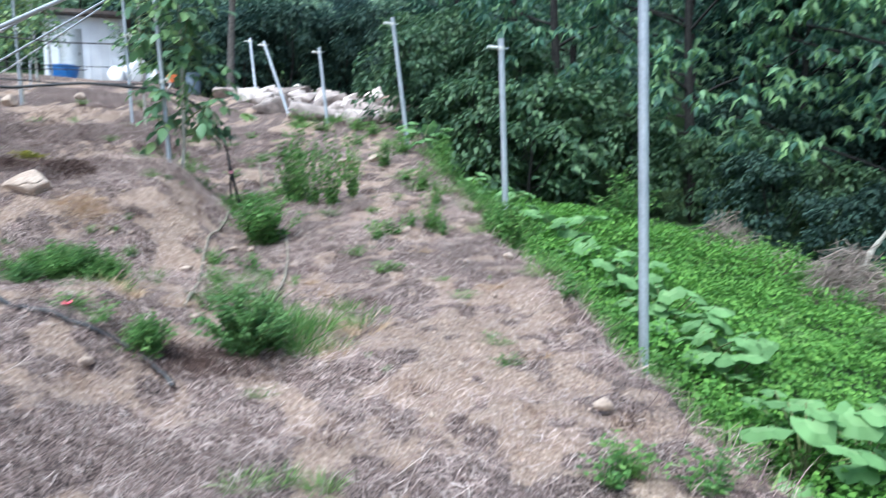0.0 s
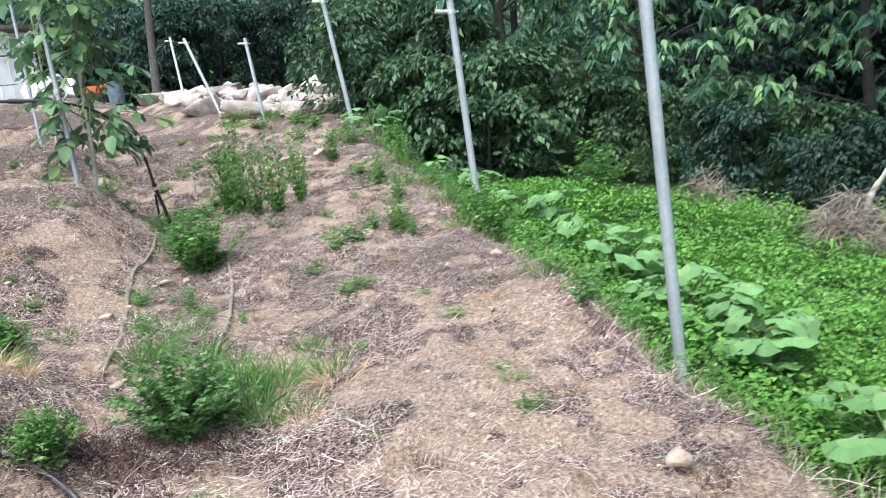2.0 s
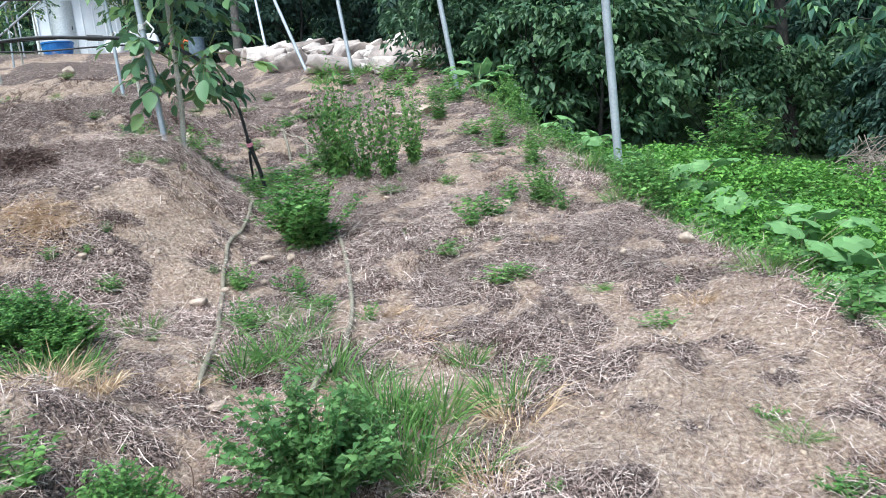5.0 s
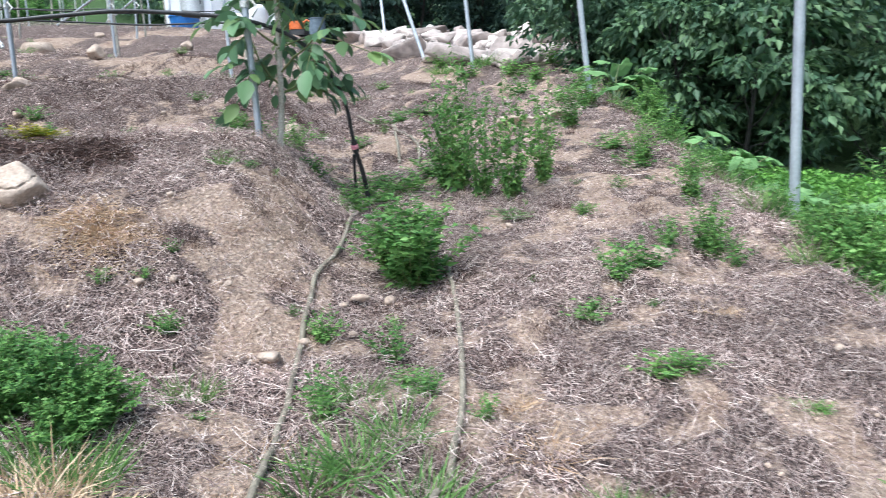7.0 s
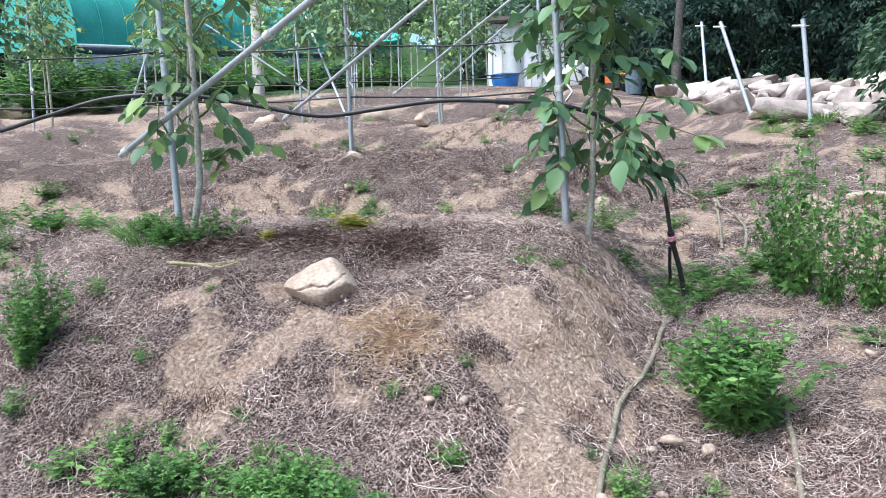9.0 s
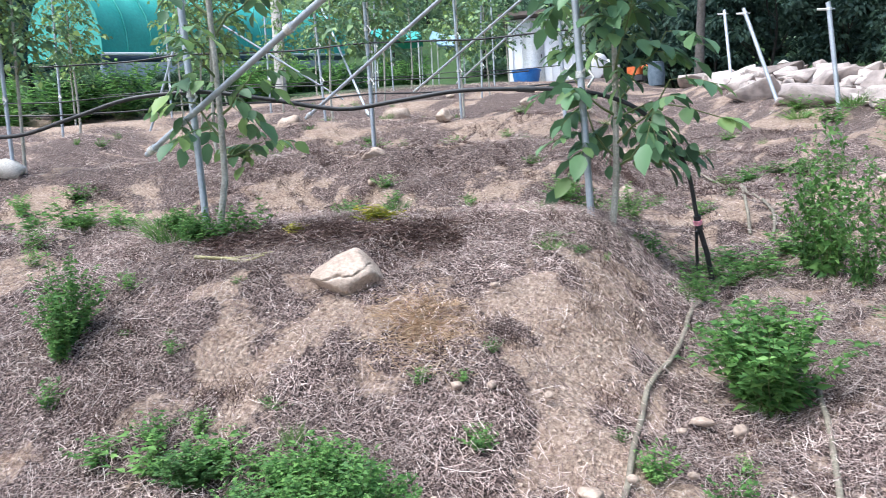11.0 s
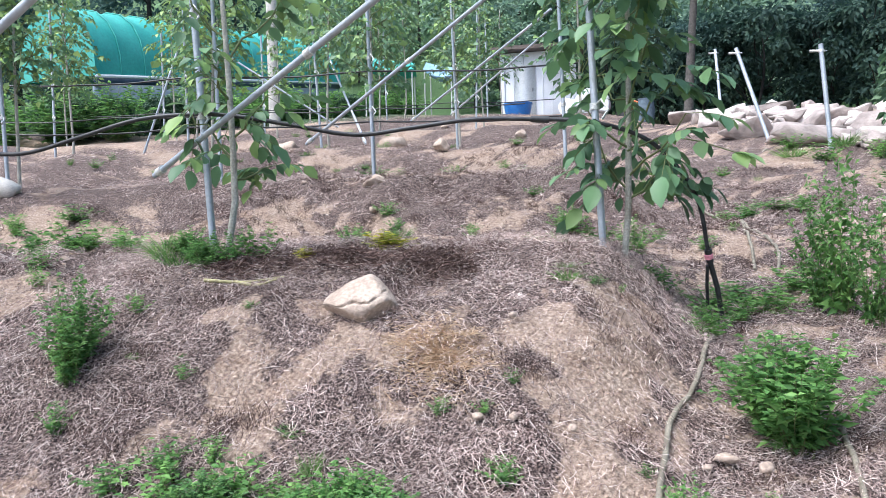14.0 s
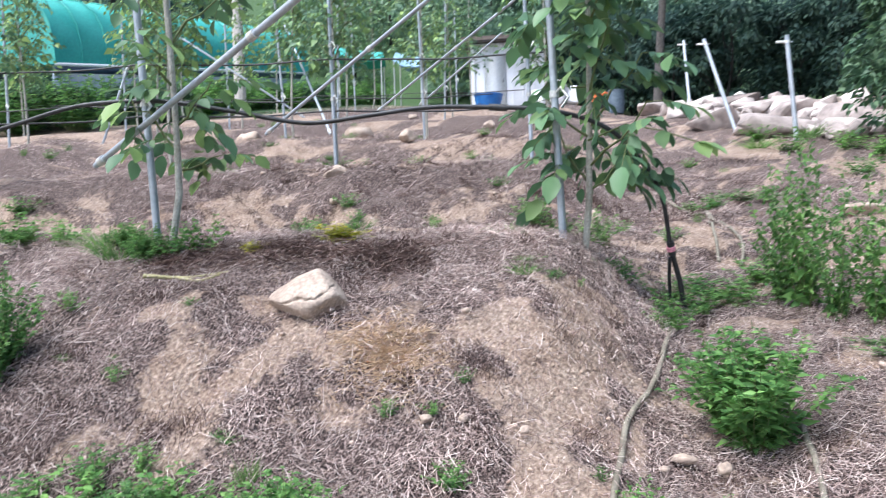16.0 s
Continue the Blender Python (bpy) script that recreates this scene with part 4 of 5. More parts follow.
big = part("rock", cushion_rock(.38, .31, .25, 23), M_ROCK, smooth=True)
big.matrix_basis = pose(-3.58, 6.65, 1.44, 0, 0, 38)
tagged(big, "large pale cracked boulder on the straw mound", "rock", "stones on the slope")
SMALL = [(-6.13, 10.22, .30, .2, .15), (-5.85, 9.75, .18, .1, .1), (-10.5, 13.5, .5, .4, .35), (-9.0, 14.6, .5, .4, .3), (-5.58, 6.33, .2, .16, .09), (-4.5, 10.57, .09, .07, .06), (-3.55, 10.75, .2, .15, .15), (-4.72, 10.35, .08, .06, .05), (-8.0, 17.6, .3, .25, .2), (-11.5, 20.2, .3, .2, .2),
         (-1.88, 6.86, .13, .08, .05), (-1.72, 6.84, .08, .07, .06), (-2.88, 9.3, .17, .12, .1), (-2.1, 6.2, .17, .08, .05), (.56, 6.44, .12, .1, .09), (-.34, 7.43, .16, .12, .13), (.2, 7.8, .22, .1, .05), (-1.69, 5.07, .11, .08, .06), (-1.87, 3.87, .1, .08, .08), (.74, 3.72, .14, .12, .1), (-1.2, 8.0, .1, .07, .05),
         (-.95, 9.0, .25, .2, .08), (-1.3, 11.6, .4, .25, .15), (-.9, 11.9, .35, .25, .14), (-6.9, 9.9, .1, .08, .06), (-3.9, 9.3, .07, .05, .05), (-2.75, 6.35, .06, .05, .04), (-2.4, 6.5, .05, .05, .04), (-7.6, 13.9, .3, .25, .2), (-5.5, 13.4, .25, .2, .15), (-6.4, 16.9, .3, .2, .2), (.05, 4.3, .06, .05, .04), (-.2, 5.9, .06, .05, .03)]
for i, (x, y, w, d, h) in enumerate(SMALL):
    w, d, h = (.78 * k for k in (w, d, h)) if w < .25 else (w, d, h)
    rock(x, y, w, d, h, 40 + i, res=2 if w < .3 else 3)
r2 = np.random.default_rng(21)
for i in range(70):
    x, y, w = r2.uniform(-7, .4), r2.uniform(3.6, 12.5), r2.uniform(.02, .055)
    rock(x, y, w, w * .8, w * .7, 100 + i, "small pale stone in the litter", res=1)

# the pile of quarried boulders at the head of the path
PILE = [(-3.85, 20.35, 1.7, .9, .52), (-2.72, 18.1, 1.4, .9, .5), (-1.35, 18.9, .8, .6, .4), (-1.75, 17.6, .6, .5, .34), (-5.4, 23.6, 1.0, .8, .5), (-6.1, 25.0, 1.0, .8, .5), (-4.9, 21.8, .9, .6, .5), (-2.6, 20.6, 1.2, .7, .5), (-.95, 18.8, .75, .6, .42), (-7.0, 26.6, .9, .7, .45), (-3.3, 19.2, .7, .5, .34), (-4.4, 21.0, .7, .5, .4), (-3.3, 22.0, 1.5, .8, .5), (-1.9, 19.3, 1.0, .6, .45), (-2.1, 22.5, 1.2, .9, .6), (-4.4, 24.0, 1.3, .8, .5)]
for i, (x, y, w, d, h) in enumerate(PILE):
    rock(x, y, w, d, h, 200 + i, "large pale quarried boulder in the rock pile", .12, turn=(i * 37 % 40) - 20, group="boulders of the rock pile", name="boulder", res=4)
rock(-2.2, 20.9, 1.0, .5, .28, 231, "darker split slab on the rock pile", -.3, turn=-5, group="boulders of the rock pile", material=M_ROCK, name="boulder", res=3)
for i in range(230):
    x = -.5 - 6 * r2.uniform(0, 1)
    y = 17.2 + 1.85 * max(0, -1.9 - x) + 5 * r2.uniform(0, 1) ** 1.6
    w = .12 + .6 * r2.uniform(0, 1) ** 2
    rock(x, y, w, w * .8, w * .5, 240 + i, "pale rubble stone in the rock pile", .05, tilt=(i * 29 % 50) - 25, group="boulders of the rock pile", name="boulder", res=2, z=float(plain_z(x, y)) + r2.uniform(0, .12) * (y > 20))


# ---- weeds and grasses ----
GW = "weeds on the slope"
mug = weed_thing("mugwort_bush", -1.62, 7.15, "bushy bright green mugwort by the hose", "bush", *weed_chunks(1, 1.15, 75, 36, .13, .48, .15), M_WEED, GW)
put(mug, -1.65, 7.12, 20, .66, .52)
for x, y, s, hh in [(-2.75, 5.45, .36, .24), (-3.0, 5.6, .3, .2), (-2.5, 5.4, .3, .2), (-2.72, 5.65, .3, .2)]:
    again(mug, x, y, x * 777 % 360, s, hh)
clover = weed_thing("leafy_bush", -1.22, 4.46, "dense round bush with small blue-green leaves", "bush", *weed_chunks(1, 1.15, 80, 42, .11, .62, .12, .9), M_CLOVER, GW)
put(clover, -1.22, 4.46, 130, .5, .44)
again(clover, -1.1, 4.6, 20, .32, .3)
again(clover, -2.95, 5.35, 70, .3, .2)
again(clover, -3.4, 5.5, 170, .26, .18)
for x, y, s, hh in [(-2.6, 5.55, .36, .3), (-2.85, 5.6, .36, .28), (-2.45, 5.5, .3, .24), (-1.68, 4.2, .26, .26)]:
    again(mug, x, y, x * 777 % 360, s, hh)
for x, y, s, hh in [(-4.72, 6.62, .26, .2), (-4.95, 6.72, .24, .16), (-5.75, 6.55, .26, .12)]:
    again(mug, x, y, x * 777 % 360, s, hh)
herbs = []
for i in range(3):
    hb = weed_thing("weed", 0, 0, "low green leafy weed in the straw", "weed", *weed_chunks(1, 1.3, 16, 15, .2, .5, .1), M_WEED, GW)
    herbs.append(hb)
tallw = weed_thing("tall_weed", 0, 0, "tall upright green weed on the path", "weed", *weed_chunks(1, .95, 17, 42, .14, .38, .08, .7), M_WEED, GW)
put(tallw, -1.6, 8.8, 0, .55, .98)
for x, y, s, h in [(-1.22, 8.65, .5, .85), (-1.42, 8.62, .42, .74), (-1.75, 9.0, .42, .85), (-1.0, 8.85, .42, .75), (-4.47, 5.67, .4, .42), (-4.42, 5.62, .32, .36), (-4.52, 5.76, .34, .4), (-3.1, 9.5, .45, .3), (-3.92, 10.1, .5, .25), (-.1, 7.55, .35, .35), (3.1, 12.7, 1.4, 1.05), (3.3, 12.9, 1.2, .9), (-.75, 11.2, .5, .4), (-.55, 12.4, .6, .4), (.1, 10.4, .5, .45), (-.03, 8.4, .36, .32), (-.06, 7.5, .26, .28), (-.2, 9.8, .4, .35)]:
    again(tallw, x, y, x * 977 % 360, s, h)
HERB = [(-1.98, 4.25, .27, .15), (-2.15, 4.3, .26, .13), (-1.66, 4.15, .26, .26), (-1.72, 4.25, .24, .22), (-3.6, 5.5, .35, .2), (-3.35, 5.6, .3, .2), (-1.92, 6.41, .16, .18), (-1.62, 6.34, .2, .2), (-1.74, 5.77, .17, .15), (-1.17, 5.86, .12, .12), (.12, 5.5, .2, .1), (-.49, 6.2, .26, .12), (-.38, 6.26, .2, .1), (-.75, 6.75, .28, .11), (-.6, 7.1, .3, .22), (-.45, 7.2, .28, .2),
        (-.3, 7.55, .22, .2), (.02, 7.4, .2, .18), (-1.18, 8.15, .26, .07), (-2.25, 9.3, .5, .2), (-2.0, 8.9, .45, .22), (-1.9, 9.4, .5, .2), (-2.4, 8.95, .4, .2), (-.72, 8.25, .16, .1), (-2.76, 12.2, .5, .22), (-2.4, 12.0, .4, .15), (-1.9, 12.3, .3, .15), (.26, 4.7, .12, .06), (-.37, 4.3, .08, .04), (-.42, 5.23, .12, .07), (.32, 4.31, .18, .08),
        (-4.26, 5.46, .15, .17), (-5.34, 6.02, .15, .13), (-5.85, 6.6, .4, .24), (-5.6, 6.75, .35, .2), (-6.1, 6.45, .4, .24), (-4.45, 7.75, .24, .2), (-4.7, 8.0, .2, .15), (-5.32, 9.35, .17, .15), (-4.69, 9.7, .17, .12), (-3.29, 8.0, .18, .05), (-2.84, 7.56, .2, .04), (-3.42, 5.61, .22, .13), (-3.71, 5.58, .2, .14), (-3.83, 5.41, .24, .12), (-3.2, 5.66, .22, .12), (-3.1, 5.45, .24, .16), (-3.57, 5.69, .14, .12), (-2.54, 6.19, .14, .09),
        (-1.94, 6.42, .16, .13), (-2.11, 6.53, .07, .07), (-1.65, 6.6, .1, .08), (-2.25, 8.15, .3, .2), (-2.33, 8.4, .32, .22), (-2.2, 8.75, .35, .2), (-7.0, 11.3, .4, .18), (-8.5, 10.8, .45, .2), (-8.8, 7.8, .25, .2), (-2.2, 12.2, .4, .2), (-6.6, 7.5, .3, .12), (-2.6, 5.75, .16, .1), (-2.75, 6.4, .1, .06), (-4.0, 5.9, .12, .08), (-1.4, 6.0, .15, .12), (-1.5, 6.15, .16, .1), (1.0, 2.95, .3, .22), (.72, 3.1, .28, .2), (.62, 3.0, .26, .2), (-.8, 12.9, .5, .25), (-1.4, 13.6, .5, .25), (-1.2, 15, .6, .3), (-1.6, 16.2, .7, .35), (-2.4, 16.5, .6, .3), (-3.0, 17.6, .6, .3), (-8.99, 7.88, .3, .2), (-5.78, 9.31, .28, .2), (-5.43, 9.56, .2, .14), (-4.77, 9.85, .18, .12), (-3.95, 10.31, .25, .25), (-3.97, 9.49, .22, .1), (-5.54, 6.14, .18, .14), (-4.55, 6.08, .14, .12), (-2.7, 6.59, .08, .08), (-2.91, 6.32, .1, .09), (-2.57, 6.2, .14, .1), (-8.45, 8.19, .4, .2), (-2.66, 7.49, .14, .06), (-1.24, 8.29, .22, .06), (-.73, 8.29, .16, .09), (-.48, 8.76, .16, .12), (-1.76, 5.87, .2, .18), (-1.44, 6.02, .16, .1), (-.26, 9.65, .35, .2), (-.43, 10.04, .4, .2), (.1, 9.2, .35, .2), (-.5, 14.5, .6, .35), (-.9, 16.8, .7, .4), (-3.2, 18.6, .5, .3)]
for i, (x, y, s, h) in enumerate(HERB):
    if i < 3:
        put(herbs[i], x, y, i * 50, s, h)
    else:
        again(herbs[i % 3], x, y, i * 73 % 360, s, h)
GG = "grass tufts on the slope"
tufts = [tagged(part("grass_tuft", grass_chunks(1, .9, 120, .9, .012), M_GRASS), "green grass tuft growing through straw", "grass", GG) for _ in range(2)]
dry = [tagged(part("dry_grass_tuft", grass_chunks(1, 1.2, 150, 1.3, .010), M_TAWNY), "dry tawny grass tuft on the slope", "grass", GG) for _ in range(2)]
GRASS = [(-1.0, 4.75, .34, .3), (-.85, 4.95, .3, .25), (-1.05, 5.0, .3, .26), (-2.5, 5.3, .3, .24), (-2.3, 5.2, .3, .26), (-2.25, 5.05, .24, .24), (-1.0, 4.9, .3, .3), (-.9, 4.65, .3, .26), (-2.25, 5.8, .22, .18), (-.72, 5.4, .2, .16), (-.6, 5.05, .26, .25), (-.73, 4.67, .24, .18), (-4.9, 6.62, .3, .2), (-5.05, 6.68, .3, .2),
         (-3.18, 5.82, .1, .14), (-1.7, 5.4, .3, .24), (-1.55, 5.5, .3, .2), (-1.45, 5.7, .26, .18), (-1.65, 5.95, .24, .16), (-.57, 3.07, .2, .13), (-.75, 3.1, .2, .1), (-.9, 3.05, .2, .1), (-1.03, 4.0, .15, .07), (-2.78, 7.4, .14, .1), (-1.3, 5.3, .3, .22), (-1.15, 5.2, .26, .2), (-.05, 6.0, .12, .06), (.3, 4.55, .15, .07), (-.1, 12.6, .4, .3), (.3, 8.9, .3, .3), (.35, 8.3, .3, .25), (.4, 7.4, .25, .2), (.75, 5.9, .25, .2), (-2.9, 16.8, .5, .3), (-2.2, 17.2, .5, .3)]
for i, (x, y, s, h) in enumerate(GRASS):
    put(tufts[i], x, y, 0, s, h) if i < 2 else again(tufts[i % 2], x, y, i * 73 % 360, s, h)
DRY = [(-.96, 5.7, .26, .12), (-1.85, 5.17, .18, .1), (-.55, 4.98, .3, .22), (-.68, 4.55, .2, .2), (-2.1, 4.9, .25, .2), (-1.1, 6.0, .2, .08), (-7.6, 7.8, .3, .2), (.1, 5.3, .15, .07), (-.2, 6.8, .2, .08), (-3.06, 6.75, .2, .07), (-1.9, 5.5, .2, .12), (-2.3, 5.0, .28, .24), (-2.2, 4.85, .24, .2), (-2.4, 5.1, .26, .22), (.35, 5.7, .2, .12), (.5, 4.4, .15, .1)]
for i, (x, y, s, h) in enumerate(DRY):
    put(dry[i], x, y, 0, s, h) if i < 2 else again(dry[i % 2], x, y, i * 73 % 360, s, h)
yel = weed_thing("yellow_weed", 0, 0, "low yellow-leaved weed at the mound's crest", "weed", *weed_chunks(1, 1.4, 16, 16, .3, .5, .1), M_YELLOW, GW)
put(yel, -3.88, 7.35, 0, .26, .1)
again(yel, -4.0, 7.42, 90, .24, .1)
again(yel, -4.2, 6.95, 40, .16, .09)

for i in range(58):
    y = r2.uniform(3.6, 16)
    x = float(np.interp(y, YE, XE)) + r2.uniform(.12, .95)
    again(herbs[i % 3] if i % 4 else tallw, x, y, i * 59 % 360, r2.uniform(.22, .42), r2.uniform(.16, .34))
for i in range(46):
    x, y = r2.uniform(2, 7), r2.uniform(4.5, 12.5)
    if .72 * x + .69 * y < 11:
        again(herbs[i % 3], x, y, i * 59 % 360, r2.uniform(.4, .75), r2.uniform(.28, .45))
for i in range(40):
    again(herbs[i % 3], r2.uniform(-5.5, .4), r2.uniform(4.2, 10.5), i * 59 % 360, r2.uniform(.05, .1), r2.uniform(.03, .07))

for i in range(34):
    y = r2.uniform(3.8, 12.5)
    x = float(np.interp(y, YE, XE)) + r2.uniform(.3, 1.3)
    again(tallw if i % 3 else mug, x, y, i * 59 % 360, r2.uniform(.35, .6), r2.uniform(.3, .6))
for x, y, s, h in [(-4.62, 6.75, .29, .22), (-4.85, 6.75, .28, .2), (-4.55, 6.9, .29, .25), (-2.95, 8.3, .25, .2), (-2.6, 8.5, .25, .2), (-3.3, 8.35, .2, .14)]:
    again(herbs[0] if s < .3 else tufts[0], x, y, x * 777 % 360, s, h)

for x, y, s, h in [(4.9, 11.3, .7, .6), (5.2, 11.1, .7, .55), (4.1, 11.6, .8, .6), (6.15, 10.3, .6, .6), (6.3, 9.5, .5, .4), (3.8, 11.2, .7, .5), (7.1, 9.4, .7, .5), (5.3, 9.8, .5, .35), (4.7, 10.8, .6, .4)]:
    again(herbs[1], x, y, x * 777 % 360, s, h)

for i in range(60):
    x = r2.uniform(-13, -2.6)
    y = r2.uniform(8.8, 15.5) - .3 * (x + 2.6) * .6
    again(herbs[i % 3] if i % 3 else tufts[i % 2], x, y, i * 59 % 360, r2.uniform(.1, .3), r2.uniform(.08, .2))

# a pink flower in the weeds of the front mound
fl = thing("pink_flower", -2.08, 4.13, float(ground_z(-2.08, 4.13)), "pink flower among weeds by the black hose", "flower")
part("stem", tube([(0, 0, -.02), (.005, 0, .04), (0, -.005, .075)], .003, 5), M_STEM, fl)
for i in range(5):
    a = i * 2 * np.pi / 5
    part("petal", leaves([(0, -.005, .075)], [(np.cos(a), np.sin(a) - .3, .45)], [.042], .9, -.1, .1, 0), M_PINK, fl)


# ---- gourd vines on the low side of the bank ----
def round_leaf(r, seed):
    """A broad lobed leaf with a puckered blade, its stalk end at the origin."""
    q = np.random.default_rng(seed)
    n = 20
    th = np.linspace(0, 2 * np.pi, n, endpoint=False)
    rad = r * (.92 + .08 * np.cos(5 * th + .3)) * np.where(np.abs(th - np.pi) < .35, .45, 1) * q.uniform(.93, 1.07, n)
    rings = [np.stack([rad * k * np.cos(th) + r * .2, rad * k * np.sin(th), .10 * r * (k * k) * np.sin(5 * th + seed) - .32 * r * k * k + .05 * r * k], 1) for k in (.5, 1.0)]
    v = np.vstack([[(r * .2, 0, 0)], *rings])
    s = np.arange(n)
    return [(v, np.stack([np.zeros(n, int), 1 + s, 1 + (s + 1) % n], 1)), (v, np.stack([1 + s, 1 + n + s, 1 + n + (s + 1) % n, 1 + (s + 1) % n], 1))]


leaf_meshes = []
for i in range(3):
    lm = mesh("gourd_leaf", round_leaf(.145, i), True)
    lm.materials.append(M_GOURD)
    leaf_meshes.append(lm)
r3 = np.random.default_rng(5)
for x, y, n in [(2.24, 6.4, 10), (2.3, 6.0, 8), (2.1, 7.05, 8), (1.9, 8.05, 8), (1.94, 8.8, 7), (1.55, 9.1, 6), (1.3, 10.8, 8), (1.75, 10.3, 8), (2.2, 4.6, 9), (2.68, 4.83, 6), (1.0, 12.2, 7), (.55, 13.2, 7), (.3, 11.6, 6), (-.2, 12.9, 6)]:
    gz = float(ground_z(x, y))
    g = thing("gourd_plant", x, y, gz, "gourd vine with broad pale green leaves below the bank", "plant", "gourd vines")
    stems = []
    for i in range(2 * n):
        a, d, h = r3.uniform(0, 6.28), r3.uniform(.05, .5), r3.uniform(.2, .6)
        p = (d * np.cos(a), d * np.sin(a), h)
        stems += tube([(0, 0, 0), (p[0] * .4, p[1] * .4, h * .7), p], .006, 5, False)
        lf = new("leaf", leaf_meshes[i % 3])
        lf.parent = g
        lf.matrix_basis = pose(*p, r3.uniform(-25, 20), r3.uniform(-5, 40), np.degrees(a) + r3.uniform(-50, 50)) @ Matrix.Scale(r3.uniform(.7, 1.2), 4)
    tagged(part("stem", stems, M_STEM, g), kind="stuff")

# ---- the vine-covered field ----
n = 185000
FX = r3.uniform(.2, 13, n * 2)
FY = r3.uniform(2.0, 16.5, n * 2)
keep = (.72 * FX + .69 * FY < 11.4 + .4 * vnoise(FX, FY, .9, 17)) & (field_amount(FX, FY) > r3.uniform(.3, 1, n * 2)) & (r3.uniform(0, 1, n * 2) < 1.3 - .06 * np.hypot(FX, FY))
FX, FY = FX[keep][:n], FY[keep][:n]
lay = (.24 + .2 * vnoise(FX, FY, 1.3, 11) + .11 * vnoise(FX, FY, .45, 12) + .05 * vnoise(FX, FY, .2, 13)) * sstep(.2, 1.2, FX - np.interp(FY, YE, XE))
FZ = ground_z(FX, FY) + .02 + np.maximum(lay, .02) * r3.uniform(.3, 1.2, len(FX))
FD = rnd_dirs(len(FX), -.5, .25)
tagged(part("vine_cover", leaves(np.stack([FX, FY, FZ], 1), FD, r3.uniform(.03, .062, len(FX)) * (1 + .045 * np.maximum(FY - 6, 0)), .8, .2, .1, .45, True), M_FIELD), "bright green vines covering the low field", "ground cover", kind="stuff")
n = 2600
BX, BY = r3.uniform(0, 1, n), r3.uniform(3, 17, n)
BX = np.interp(BY, YE, XE) + .15 + BX * 1.1
hh = r3.uniform(.15, .4, n)
tagged(part("bank_grass", blades(np.stack([BX, BY, ground_z(BX, BY) - .02], 1), np.array([0, 0, 1.0]) + .35 * r3.normal(size=(n, 3)), hh, .006, .9), M_GRASS), "wild grass along the foot of the bank", "grass", kind="stuff")


# ---- brush heap with a broken limb ----
def twigs(cx, cy, rx, ry, h, n, seed):
    q = np.random.default_rng(seed)
    out = []
    for _ in range(n):
        a, r = q.uniform(0, 6.28), np.sqrt(q.uniform(0, 1))
        x, y = cx + rx * r * np.cos(a), cy + ry * r * np.sin(a)
        z = float(ground_z(x, y)) + h * (1 - r * r) * q.uniform(.3, 1.0) + .05
        d = unit(np.array([q.normal(), q.normal(), q.normal() * .5])) * q.uniform(.12, .36)
        out += tube([(x, y, z) - d, (x, y, z + .06 * q.normal()), (x, y, z) + d + (0, 0, -.1)], [.004, .006, .003], 3, False)
    return out


HEAPS = [(5.4, 9.8, .6, .45, .72, 700, 1), (6.15, 9.2, .75, .45, .6, 640, 2), (4.45, 11.6, .45, .35, .7, 300, 3), (4.9, 10.8, .5, .3, .3, 200, 4), (6.1, 7.9, .4, .35, .25, 140, 5)]
for cx, cy, rx, ry, h, n, sd in HEAPS:
    tagged(part("brush_heap", twigs(cx, cy, rx, ry, h, n, sd), M_TWIG), "heap of dry grey brushwood and dead vines in the field", "brush", kind="stuff")
snag = curve_pts([(5.42, 9.85, -.3), (5.52, 9.82, .1), (5.66, 9.8, .41), (5.79, 9.74, .62), (5.96, 9.66, .92)], 5)
tagged(part("dead_limb", tube(snag, np.linspace(.085, .02, len(snag)) * .75 * (1 + .12 * np.sin(np.arange(len(snag)) * 2.1)), 9), M_YBARK, smooth=True), "bleached broken tree limb rising from the brush heap", "limb")


